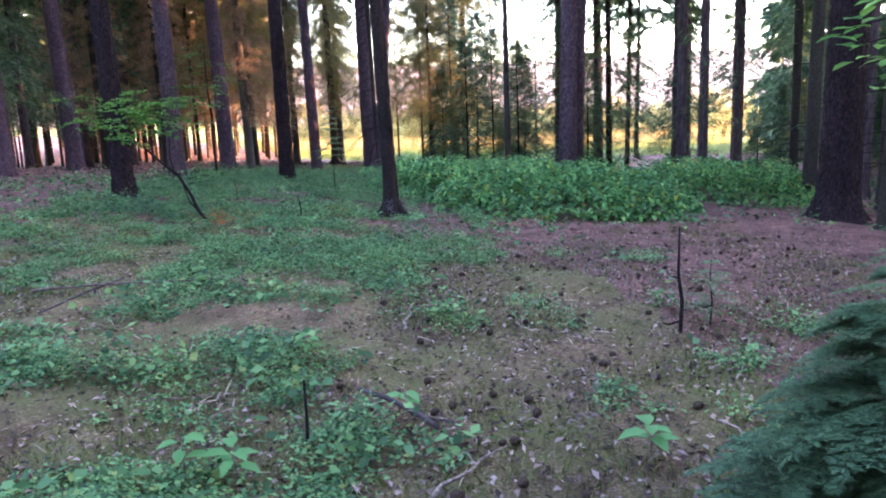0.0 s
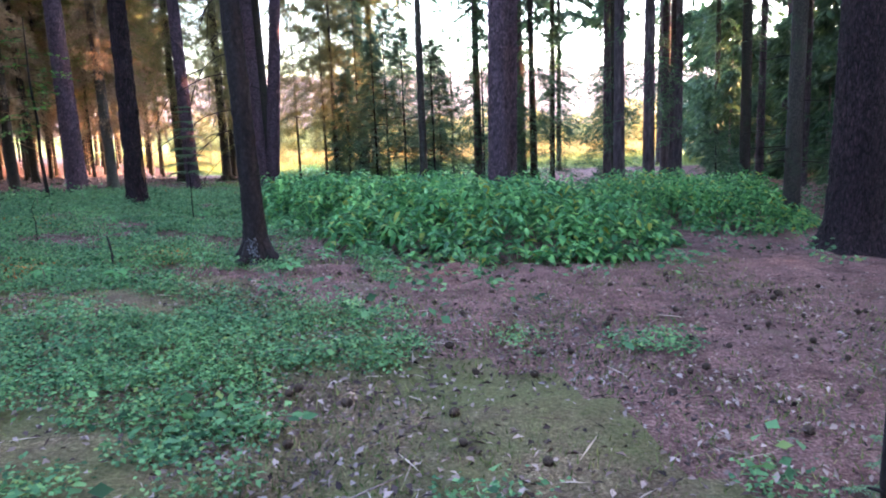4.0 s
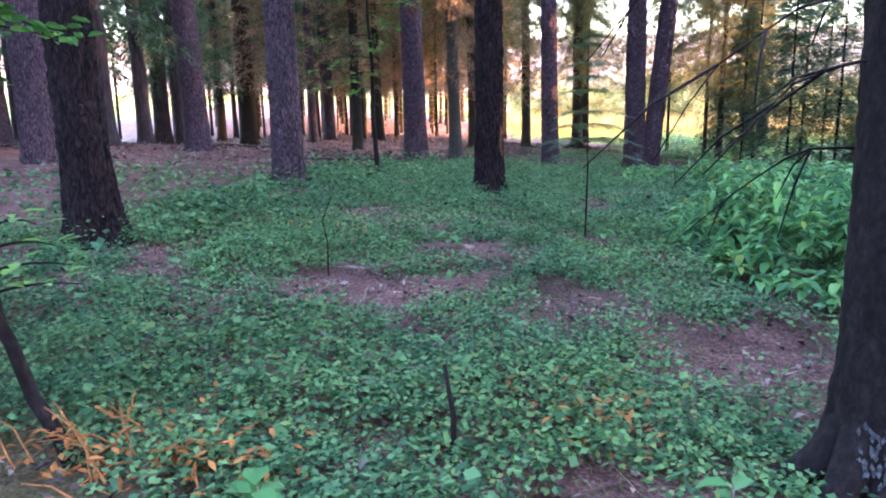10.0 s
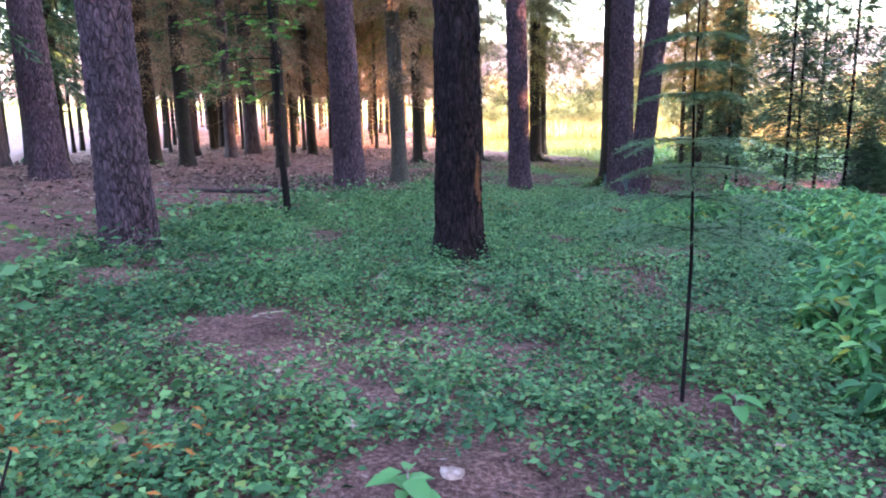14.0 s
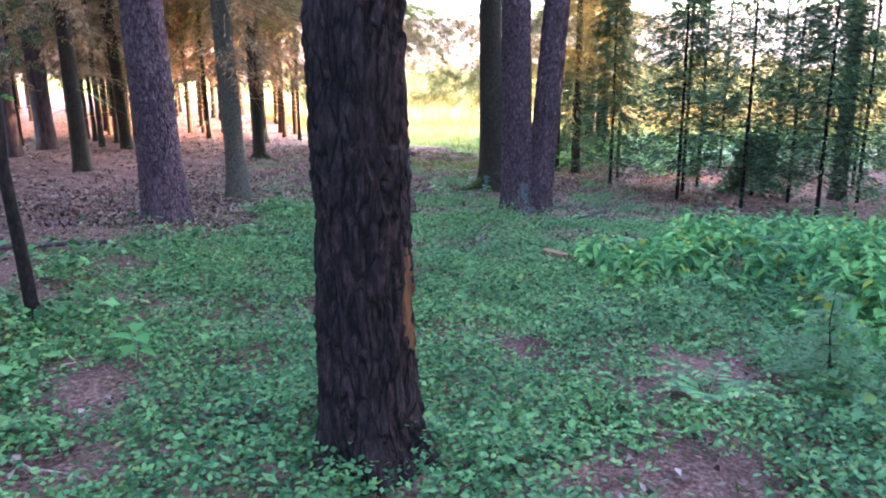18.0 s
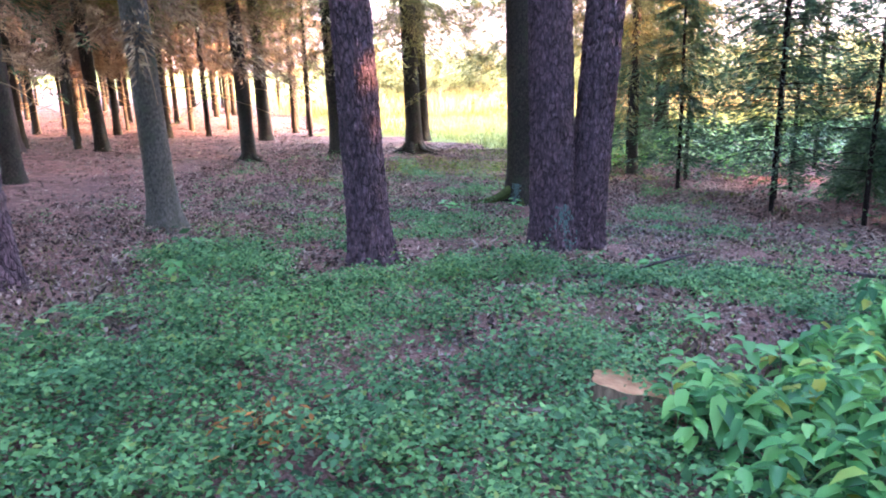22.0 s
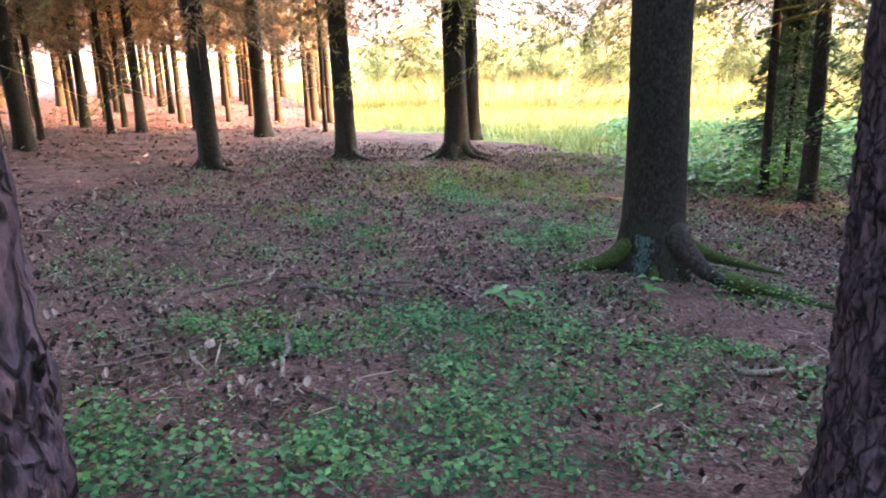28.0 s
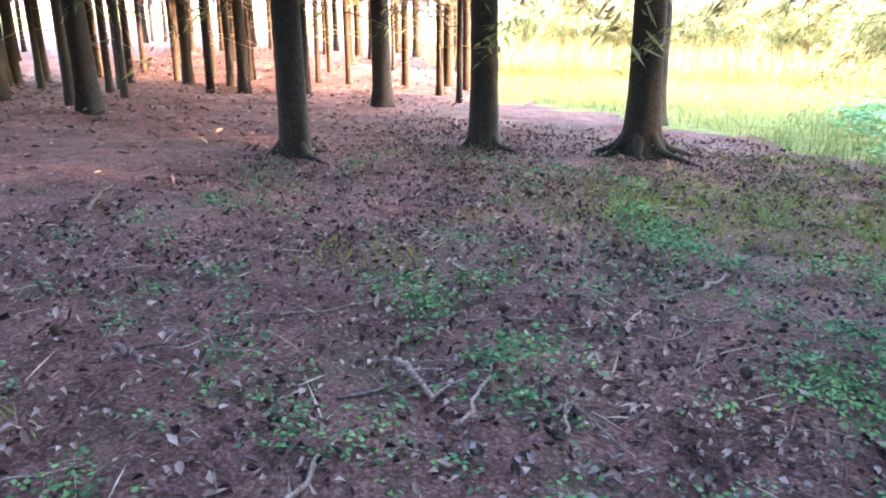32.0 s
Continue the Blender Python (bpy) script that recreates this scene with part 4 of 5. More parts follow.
# ---- litter: leaves, cones, twigs ----
g = np.random.default_rng(88)
lx, ly = sown(190000, -9, 6, 0.8, 35, g, lambda x, y: (1.0 - 0.7 * lush(x, y)) * np.interp(y, [0, 7, 10, 18, 22, 32], [1.0, 1.0, 0.5, 0.4, 1.0, 0.8]) * np.clip(1.2 - np.abs(x + 2) / 9, 0.2, 1))
n = len(lx)
a = g.uniform(0, 6.28, n)
litter = leaves(np.stack([lx, ly, land(lx, ly) + g.uniform(0.002, 0.035, n)], 1), np.stack([np.cos(a), np.sin(a), g.normal(0, 0.35, n)], 1), g.normal(0, 0.35, (n, 3)) + [0, 0, 1], g.uniform(0.02, 0.065, n), g.uniform(0.008, 0.035, n), 0.35)
tagged(part("leaf_litter", litter, M_LITTER, None, "brown and pale fallen leaves strewn on the wood floor"), category="litter", kind="stuff")

lx, ly = sown(46000, -8.5, 2, 21, 36, g, lambda x, y: (1.0 - 0.6 * lush(x, y)) * np.clip(1.3 - np.abs(x + 3.5) / 6, 0.2, 1) * (0.35 + 0.65 * (blotch(x, y, 0.5, 87) > 0.5)))
n = len(lx)
a = g.uniform(0, 6.28, n)
curled = big_leaves(np.stack([lx, ly, land(lx, ly) + g.uniform(0.004, 0.04, n)], 1), np.stack([np.cos(a), np.sin(a), g.normal(0.1, 0.4, n)], 1), g.uniform(0.02, 0.06, n), g.uniform(0.012, 0.04, n), g.uniform(-0.7, 0.9, n))
tagged(part("curled_leaves", curled, M_LITTER, None, "curled dry brown leaves lying on needle litter"), category="litter", kind="stuff")
lx, ly = sown(16000, -19, -8, 17, 48, g, lambda x, y: 0.3 + 0.7 * (blotch(x, y, 0.8, 89) > 0.5))
n = len(lx)
a = g.uniform(0, 6.28, n)
strewn = leaves(np.stack([lx, ly, land(lx, ly) + g.uniform(0.01, 0.07, n)], 1), np.stack([np.cos(a), np.sin(a), g.normal(0, 0.4, n)], 1), g.normal(0, 0.5, (n, 3)) + [0, 0, 1], g.uniform(0.05, 0.15, n), g.uniform(0.012, 0.045, n), 0.35)
tagged(part("forest_debris", strewn, M_LITTER, None, "dark and pale leaves and twigs on bare needle litter"), category="litter", kind="stuff")
lx, ly = sown(16000, -9, 4, 1, 36, g, lambda x, y: (1.0 - 0.6 * lush(x, y)) * np.interp(y, [0, 9, 18, 22, 36], [0.35, 0.3, 0.25, 1.0, 1.0]) * np.clip(1.3 - np.abs(x + 3) / 7, 0.2, 1))
n = len(lx)
a = g.uniform(0, 6.28, n)
straws = leaves(np.stack([lx, ly, land(lx, ly) + g.uniform(0.01, 0.035, n)], 1), np.stack([np.cos(a), np.sin(a), g.normal(0, 0.12, n)], 1), g.normal(0, 0.3, (n, 3)) + [0, 0, 1], g.uniform(0.08, 0.3, n), g.uniform(0.005, 0.011, n), 0.5)
tagged(part("fine_twigs", straws, M_STRAWS, None, "fine dark and pale twigs strewn on the litter"), category="twigs", kind="stuff")

# ---- the meadow ----
g = np.random.default_rng(99)
mx, my = g.uniform(-20, 18, 110000), 31 + 29 * g.uniform(0, 1, 110000) ** 1.3
keep = ~in_wood(mx, my)
mx, my = mx[keep], my[keep]
n = len(mx)
d = np.stack([g.normal(0, 0.3, n), g.normal(0, 0.3, n), np.ones(n)], 1)
grass = leaves(np.stack([mx, my, land(mx, my) - 0.02], 1), d, g.normal(0, 1, (n, 3)), g.uniform(0.12, 0.34, n), g.uniform(0.008, 0.02, n), 0.2, 0.35)
tagged(part("meadow_grass", grass, M_GRASS, None, "yellow-green meadow grass beyond the wood"), category="grass", kind="stuff")
mx, my = g.uniform(-12, 26, 22000), g.uniform(45, 60, 22000)
n = len(mx)
d = np.stack([g.normal(0, 0.18, n), g.normal(0, 0.18, n), np.ones(n)], 1)
grass = leaves(np.stack([mx, my, land(mx, my) - 0.02], 1), d, g.normal(0, 1, (n, 3)), g.uniform(0.4, 1.1, n) * (0.4 + 1.0 * blotch(mx, my, 2.5, 71)), g.uniform(0.02, 0.05, n), 0.2, 0.35)
tagged(part("tall_grass", grass, M_STRAW, None, "tall yellow sunlit grass at the back of the meadow"), category="grass", kind="stuff")

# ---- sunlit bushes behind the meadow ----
# leaves lightened to pale yellow, so the sun's glow is already in their colour
M_LITBUSH = leaf_material("sunlit_bush_leaf", (0.3, 0.25, 0.1), (0.42, 0.36, 0.15), (0.52, 0.46, 0.2), 0.5, 0.8)
LIT = []
for k in range(3):
    t = tagged(new("bush"), "tall yellow-green bush in low sun behind the meadow", "bush", "bushes behind the meadow")
    m = 13
    lob = np.stack([g.normal(0, 0.75, m), g.normal(0, 0.5, m), g.uniform(0.5, 2.5, m)], 1)
    for q in range(5):
        part("stem", tube([(0.06 * q - 0.12, 0, -0.1), tuple(lob[q] * [0.5, 0.5, 0.5]), tuple(lob[q])], [0.03, 0.02, 0.006], 5), M_TWIG, t)
    w = unit(g.normal(0, 1, (m, 420, 3)))
    p = (lob[:, None] + w * g.uniform(0.5, 1.0, (m, 420, 1)) ** 0.5 * g.uniform(0.35, 0.8, (m, 1, 1)) * [1, 1, 0.8]).reshape(-1, 3)
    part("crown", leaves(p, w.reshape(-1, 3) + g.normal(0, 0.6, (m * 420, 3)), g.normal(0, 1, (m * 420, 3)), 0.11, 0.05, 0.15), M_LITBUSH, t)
    LIT.append(t)
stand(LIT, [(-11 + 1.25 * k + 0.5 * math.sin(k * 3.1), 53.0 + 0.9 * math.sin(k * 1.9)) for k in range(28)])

# ---- short grass and moss on the floor ----
M_TURF = leaf_material("short_woodland_grass", (0.05, 0.075, 0.02), (0.1, 0.13, 0.04), (0.2, 0.2, 0.08), 0.3, 0.7, (0.3, 0.25, 0.12))
g = np.random.default_rng(101)


def turf(n, x0, x1, y0, y1, tall, weight, name, mat, label):
    x, y = sown(n, x0, x1, y0, y1, g, weight)
    k = len(x)
    d = np.stack([g.normal(0, 0.55, k), g.normal(0, 0.55, k), np.ones(k)], 1)
    v = leaves(np.stack([x, y, land(x, y) - 0.01], 1), d, g.normal(0, 1, (k, 3)), tall * g.uniform(0.4, 1.3, k), g.uniform(0.004, 0.011, k), 0.2, 0.3)
    tagged(part(name, v, mat, None, label), category="grass", kind="stuff")


turf(100000, -5, 4.5, 0.8, 11, 0.06, lambda x, y: np.clip(blotch(x, y, 0.9, 81) * 2.4 - 0.45, 0, 1), "short_grass", M_TURF, "short olive woodland grass and moss on litter")
turf(45000, -7, 1.5, 11, 26, 0.09, lambda x, y: np.clip(blotch(x, y, 1.2, 83) * 2.0 - 0.7, 0, 1), "short_grass", M_TURF, "short olive woodland grass between low plants")
M_MOSSLEAF = leaf_material("bright_moss", (0.09, 0.12, 0.02), (0.17, 0.22, 0.04), (0.28, 0.32, 0.07), 0.3, 0.7)
turf(110000, -6.5, 1.5, 26, 35, 0.09, lambda x, y: np.clip(1.3 * np.exp(-((x + 3.7) / 1.3) ** 2 - ((y - 31.9) / 1.0) ** 2) + np.clip((y - edge(x) + 2.2) / 2.5, 0, 1) * 0.7 + 0.25 * (blotch(x, y, 0.8, 85) > 0.62), 0, 1), "moss_patch", M_MOSSLEAF, "bright yellow-green moss and grass patches on litter")

# ---- the slim dark spruce beside the herb thicket ----
t = tree_at("spruce_tree", -0.75, 10.91, "slim dark-brown spruce with bare dead twigs and a pale resin streak", "spruces of the wood")
trunk_part(t, M_DARK_SHADED, trunk_mesh(0.112, 15.0, 88, "spruce", 72, 0.02, 4.0, (-0.028, 0.0), 1.05, 3, 0.016))
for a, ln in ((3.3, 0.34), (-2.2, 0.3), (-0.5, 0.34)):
    part("root", tube([(0.07 * math.cos(a), 0.07 * math.sin(a), 0.24), (0.15 * math.cos(a), 0.15 * math.sin(a), 0.1), (0.24 * math.cos(a), 0.24 * math.sin(a), 0.03), (ln * math.cos(a), ln * math.sin(a), -0.06)], [0.07, 0.065, 0.05, 0.03], 9), M_DARK_SHADED, t, "", True)
hang("crown", CROWN_SPRUCE[1], t, 0.4)
g = np.random.default_rng(111)
for k in range(15):
    z = 0.95 + 0.2 * k + g.uniform(-0.05, 0.05)
    a = math.pi * (1.0 + g.uniform(-0.28, 0.35)) if k % 4 else g.uniform(-1.2, 1.2)
    ln = g.uniform(0.4, 0.9) if k % 4 else g.uniform(0.1, 0.4)
    q = np.linspace(0, 1, 8)
    p = np.stack([np.cos(a) * (0.08 + ln * q), np.sin(a) * (0.08 + ln * q), z + ln * (0.18 * q - 0.75 * q ** 2)], 1) + g.normal(0, 0.015, (8, 3)) * q[:, None]
    br = part("dead_branch", tube(p, 0.006 * (1 - 0.75 * q), 5, True), M_DARK_SHADED, t)
    for _ in range(3 if ln > 0.45 else 0):
        i = g.integers(2, 6)
        e = p[i] + np.array([np.cos(a), np.sin(a), 0]) * g.uniform(0.1, 0.3) + [g.normal(0, 0.1), g.normal(0, 0.15), -g.uniform(0.1, 0.35)]
        part("twig", tube([p[i], (p[i] + e) / 2 + [0, 0, 0.03], e], [0.005, 0.004, 0.002], 4), M_DARK_SHADED, br)
M_RESIN = bark_material("pale_resin", (0.03, 0.03, 0.032), (0.09, 0.09, 0.1), (0.26, 0.26, 0.28), 60, (1, 1, 1), None, 0.003)
a = g.normal(-1.75, 0.2, 60)
zz = g.uniform(0.02, 0.3, 60)
rr = 0.118 * (1 + 0.85 * np.exp(-zz / 0.22)) + 0.014
part("resin_streak", leaves(np.stack([np.cos(a) * rr, np.sin(a) * rr, zz], 1), np.stack([g.normal(0, 0.3, 60), np.zeros(60), -np.ones(60)], 1), np.stack([np.cos(a), np.sin(a), np.zeros(60)], 1), 0.032, 0.014, 0.1), M_RESIN, t, "pale flaky resin")


# ---- roots ----
M_LICHEN = bark_material("blue_green_lichen", (0.04, 0.06, 0.058), (0.08, 0.13, 0.125), (0.16, 0.25, 0.24), 70, (1, 1, 1), None, 0.004)


def root(parent, ways, r0, mat, label=""):
    p = np.asarray(ways, float)
    s = np.linspace(0, 1, 14)
    u = np.linspace(0, 1, len(p))
    c = np.stack([np.interp(s, u, p[:, q]) for q in range(3)], 1)
    c[1:-1] = (c[:-2] + 2 * c[1:-1] + c[2:]) / 4
    return part("root", tube(c, r0 * (0.14 + 0.86 * (1 - s) ** 1.3), 9), mat, parent, label, True)


by_place = {(round(o.location.x, 2), round(o.location.y, 2)): o for o in scene.objects if o.name.startswith("spruce_tree") and o.parent is None}
t = by_place[(-2.56, 28.29)]
root(t, [(-0.14, -0.08, 0.26), (-0.36, -0.14, 0.12), (-0.66, -0.2, 0.07), (-1.0, -0.27, 0.02)], 0.1, M_MOSS, "mossy bright green root")
root(t, [(0.1, -0.14, 0.34), (0.3, -0.36, 0.12), (0.6, -0.62, 0.0)], 0.13, M_SPRUCE)
root(t, [(0.45, -0.5, 0.1), (0.75, -0.68, 0.06), (1.1, -0.84, 0.0)], 0.07, M_MOSS, "mossy bright green root")
root(t, [(0.16, 0.05, 0.24), (0.5, 0.05, 0.1), (0.95, -0.05, 0.01)], 0.09, M_MOSS, "mossy bright green root")
root(t, [(-0.02, -0.18, 0.14), (-0.02, -0.3, 0.0), (0.0, -0.42, -0.08)], 0.08, M_MOSS, "mossy bright green root")
g = np.random.default_rng(121)
a = g.normal(-1.95, 0.1, 150)
zz = g.uniform(0.08, 0.36, 150)
rr = 0.23 * (1 + 0.85 * np.exp(-zz / 0.22)) + 0.004
part("lichen_patch", leaves(np.stack([np.cos(a) * rr, np.sin(a) * rr, zz], 1), np.stack([g.normal(0, 0.4, 150), np.zeros(150), -np.ones(150)], 1), np.stack([np.cos(a), np.sin(a), np.zeros(150)], 1), 0.034, 0.016, 0.1), M_LICHEN, t, "blue-green lichen")
a = g.normal(-1.15, 0.2, 110)
zz = g.uniform(0.05, 0.6, 110) ** 1.3
rr = 0.22 * (1 + 0.3 * np.exp(-zz / 0.22)) + 0.012
part("lichen_patch", leaves(np.stack([np.cos(a) * rr, np.sin(a) * rr, zz], 1), np.stack([g.normal(0, 0.3, 110), np.zeros(110), -np.ones(110)], 1), np.stack([np.cos(a), np.sin(a), np.zeros(110)], 1), g.uniform(0.02, 0.06, 110), g.uniform(0.012, 0.03, 110), 0.1), M_LICHEN, two_stems, "blue-green lichen")
t = by_place[(-4.94, 34.37)]
for a, ln in ((-2.6, 0.7), (-0.7, 0.9), (-1.6, 0.5), (0.4, 0.8), (3.0, 0.8)):
    root(t, [(0.1 * math.cos(a), 0.1 * math.sin(a), 0.28), (0.3 * math.cos(a), 0.3 * math.sin(a), 0.08), (ln * math.cos(a + 0.2), ln * math.sin(a + 0.2), -0.06)], 0.1, M_SPRUCE)
for place in ((-6.69, 33.99), (-8.21, 32.32)):
    t = by_place[place]
    for a, ln in ((-2.4, 0.5), (-0.6, 0.7), (1.0, 0.6)):
        root(t, [(0.08 * math.cos(a), 0.08 * math.sin(a), 0.18), (0.24 * math.cos(a), 0.24 * math.sin(a), 0.04), (ln * math.cos(a + 0.2), ln * math.sin(a + 0.2), -0.06)], 0.07, M_SPRUCE)

# ---- the stump ----
st = tagged(new("tree_stump"), "low sawn stump with pale orange cut face among leaves", "stump")
st.location = (-2.28, 20.52, float(land([-2.28], [20.52])[0]))
th = np.linspace(0, 2 * np.pi, 40, endpoint=False)
rad = 0.185 * (1 + 0.08 * np.cos(3 * th + 1) + 0.05 * np.cos(7 * th))
lev = np.array([-0.1, -0.01, 0.02, 0.05, 1.0])
tops = 0.095 - 0.04 * np.cos(th) - 0.025 * np.sin(th)
vs = []
for k, q in enumerate(lev):
    zz = np.full(40, q) if q < 0.5 else tops
    sc = [1.35, 1.25, 1.12, 1.06, 1.0][k]
    vs.append(np.stack([np.cos(th) * rad * sc, np.sin(th) * rad * sc, zz], 1))
vs = np.concatenate(vs)
i, j = np.meshgrid(np.arange(4), np.arange(40), indexing="ij")
i, j = i.ravel(), j.ravel()
kk = (j + 1) % 40
part("bark_side", (vs, np.stack([i * 40 + j, i * 40 + kk, (i + 1) * 40 + kk, (i + 1) * 40 + j], 1)), bark_material("stump_side", (0.06, 0.038, 0.028), (0.17, 0.11, 0.078), (0.29, 0.2, 0.14), 30, (1, 1, 0.3), None, 0.006), st, "tan bark side", True)
rings = [np.stack([np.cos(th) * rad * q, np.sin(th) * rad * q, tops * q + 0.095 * (1 - q) + 0.002], 1) for q in (0.995, 0.6, 0.2)] + [np.array([[0, 0, 0.099]])]
vs = np.concatenate(rings)
f = [(r * 40 + q, r * 40 + (q + 1) % 40, (r + 1) * 40 + (q + 1) % 40) for r in range(2) for q in range(40)] + [(r * 40 + q, (r + 1) * 40 + (q + 1) % 40, (r + 1) * 40 + q) for r in range(2) for q in range(40)]
f += [(80 + q, 80 + (q + 1) % 40, 120) for q in range(40)]
part("cut_face", (vs, np.array(f)), M_CUT, st, "pale orange sawn wood")


# ---- beech saplings ----
BEECH_LEAF = []
for w in (0.55, 0.62, 0.7):
    v, f = big_leaves([(0, 0, 0)], [(1, 0, 0)], 1.0, w, 0.16)
    v[[1, 3, 4, 6], 2] += 0.05
    me = mesh_of("leaf", v, f)
    me.materials.append(M_BEECH_LEAF)
    BEECH_LEAF.append(me)


def leaf_spray(parent, start, way, ln, g, leaf=0.065, n=30, wood=M_DARK_SHADED, single=9):
    """A flat twig with leaves to both sides."""
    way = unit(np.asarray(way, float))
    s = np.linspace(0, 1, 5)
    c = np.asarray(start) + way * (ln * s)[:, None] - np.array([0, 0, 1.0]) * (0.18 * ln * s ** 2)[:, None]
    br = part("branch", tube(c, 0.006 * (1 - 0.7 * s), 4), wood, parent)
    tt = g.uniform(0.2, 1, n)
    p = np.stack([np.interp(tt, s, c[:, q]) for q in range(3)], 1) + g.normal(0, 0.025, (n, 3)) * [1, 1, 0.5]
    sidew = unit(np.cross(way, [0, 0, 1.0]))
    sg = g.choice([-1, 1], n)[:, None]
    p = p + sidew * sg * g.uniform(0, 0.16, (n, 1)) * ln
    d = way * 0.6 + sidew * sg * g.uniform(0.3, 1, (n, 1)) + g.normal(0, 0.15, (n, 3))
    z = leaf * g.uniform(0.7, 1.25, n)
    for q in range(min(single, n)):
        ob = new("leaf", BEECH_LEAF[q % 3])
        ob.parent = br
        ob.matrix_basis = Matrix.Translation(p[q]) @ Vector(d[q]).to_track_quat("X", "Z").to_matrix().to_4x4() @ Matrix.Scale(float(z[q]), 4)
    if n > single:
        tagged(part("foliage", big_leaves(p[single:], d[single:], z[single:], z[single:] * 0.62, 0.15), M_BEECH, br), kind="stuff")


g = np.random.default_rng(131)
t = tagged(new("beech_sapling"), "bent beech sapling with dark stem and bright green leaves", "young tree")
t.location = (-3.38, 10.17, float(land([-3.38], [10.17])[0]))
stem = [(0.05, 0, -0.1), (0.0, 0, 0.05), (-0.09, 0, 0.18), (-0.16, 0, 0.38), (-0.3, -0.03, 0.68), (-0.5, -0.06, 0.86), (-0.66, -0.1, 1.04), (-0.84, -0.12, 1.2), (-0.95, -0.1, 1.5)]
part("stem", tube(stem, [0.028, 0.027, 0.025, 0.023, 0.02, 0.018, 0.015, 0.011, 0.006], 8), M_DARK_SHADED, t, "", True)
part("side_stem", tube([(-0.35, -0.04, 0.72), (-0.42, 0.02, 0.95), (-0.4, 0.05, 1.3), (-0.3, 0.05, 1.7)], [0.012, 0.01, 0.008, 0.004], 6), M_DARK_SHADED, t)
part("side_stem", tube([(-0.02, 0, 0.1), (-0.22, 0.05, 0.3), (-0.32, 0.1, 0.62)], [0.012, 0.01, 0.005], 6), M_DARK_SHADED, t)
for k in range(46):
    b = (-0.98, -0.12, 1.25) if k % 2 else (-0.5, 0.04, 1.38)
    a = g.uniform(0, 6.28)
    leaf_spray(t, np.array(b) + [g.uniform(-0.1, 0.1), 0, g.uniform(-0.1, 0.5)], (math.cos(a), math.sin(a), g.uniform(-0.05, 0.25)), g.uniform(0.4, 0.85), g, 0.065, 26, single=6)
for k in range(4):
    leaf_spray(t, (-0.2 + 0.02 * k, 0, 0.55 + 0.08 * k), (1, 0.2 - 0.2 * k, 0.3), 0.35, g, 0.065, 9)

t = tagged(new("beech_sapling"), "thin upright beech sapling with flat tiers of leaves", "young tree")
t.location = (-5.54, 17.96, float(land([-5.54], [17.96])[0]))
part("stem", tube([(0, 0, -0.1), (-0.02, 0, 0.4), (-0.05, 0, 0.9), (-0.02, 0, 1.5), (-0.07, 0, 2.2), (-0.05, 0, 3.4)], [0.04, 0.036, 0.032, 0.027, 0.02, 0.008], 8), M_DARK_SHADED, t, "", True)
for k in range(20):
    a = g.uniform(0, 6.28)
    leaf_spray(t, (-0.04, 0, 1.25 + 0.1 * k), (math.cos(a), math.sin(a), 0.03), g.uniform(0.5, 1.1), g, 0.075, 26, single=12)

t = tagged(new("beech_sapling"), "slim beech sapling holding bright leaves over the path", "young tree")
t.location = (1.85, 2.5, float(land([1.85], [2.5])[0]))
part("stem", tube([(0, 0, -0.1), (0.02, 0, 0.8), (0.0, 0, 1.6), (0.03, 0, 2.3)], [0.016, 0.014, 0.01, 0.005], 8), M_DARK_SHADED, t, "", True)
for k in range(5):
    leaf_spray(t, (0.0, 0, 1.72 + 0.07 * k), (-1, -0.15 + 0.2 * k, 0.08), 0.42, g, 0.085, 9)

# ---- upright dead sticks, fallen branches, twigs and cones ----


def laid(name, x, y, points, radii, label, category, sub=()):
    mat = M_DARK_SHADED if category == "stick" else M_PINE_FAR
    ob = tagged(new(name), label, category)
    ob.location = (x, y, float(land([x], [y])[0]))
    part("wood", tube(points, radii, 7), mat, ob, "", True)
    for q in sub:
        part("side_twig", tube(q, np.linspace(0.6, 0.25, len(q)) * radii[0], 5), mat, ob)
    return ob


laid("dead_stick", 1.73, 5.09, [(0, 0, -0.1), (0.01, 0, 0.25), (-0.02, 0, 0.45), (-0.02, 0, 0.8)], [0.016, 0.015, 0.012, 0.006], "thin dark dead stick standing upright in litter", "stick", [[(0, 0, 0.1), (-0.09, -0.02, 0.08), (-0.14, -0.03, 0.1)], [(-0.01, 0, 0.42), (-0.07, 0, 0.44)]])
laid("dead_stick", -2.1, 10.6, [(0, 0, -0.1), (0.01, 0, 0.15), (-0.02, 0, 0.34)], [0.012, 0.011, 0.007], "short dark dead stick standing among low leaves", "stick")
laid("dead_stick", -0.72, 3.35, [(0, 0, -0.1), (0.01, 0, 0.15), (0.01, 0, 0.36)], [0.01, 0.009, 0.006], "short dark dead stick standing among low leaves", "stick")
laid("dead_stick", -3.6, 12.6, [(0, 0, -0.1), (0.01, 0, 0.2), (-0.02, 0, 0.35), (0.05, 0, 0.5)], [0.006, 0.005, 0.004, 0.003], "thin bent dead stick standing among low leaves", "stick")
laid("fallen_branch", -0.28, 3.6, [(-0.22, 0.12, 0.17), (-0.05, 0.04, 0.14), (0.14, -0.06, 0.07), (0.22, -0.12, 0.03)], [0.012, 0.014, 0.016, 0.014], "forked brown fallen branch over low leaves", "branch", [[(0.14, -0.06, 0.07), (0.3, -0.12, 0.06), (0.34, -0.24, 0.02)]])
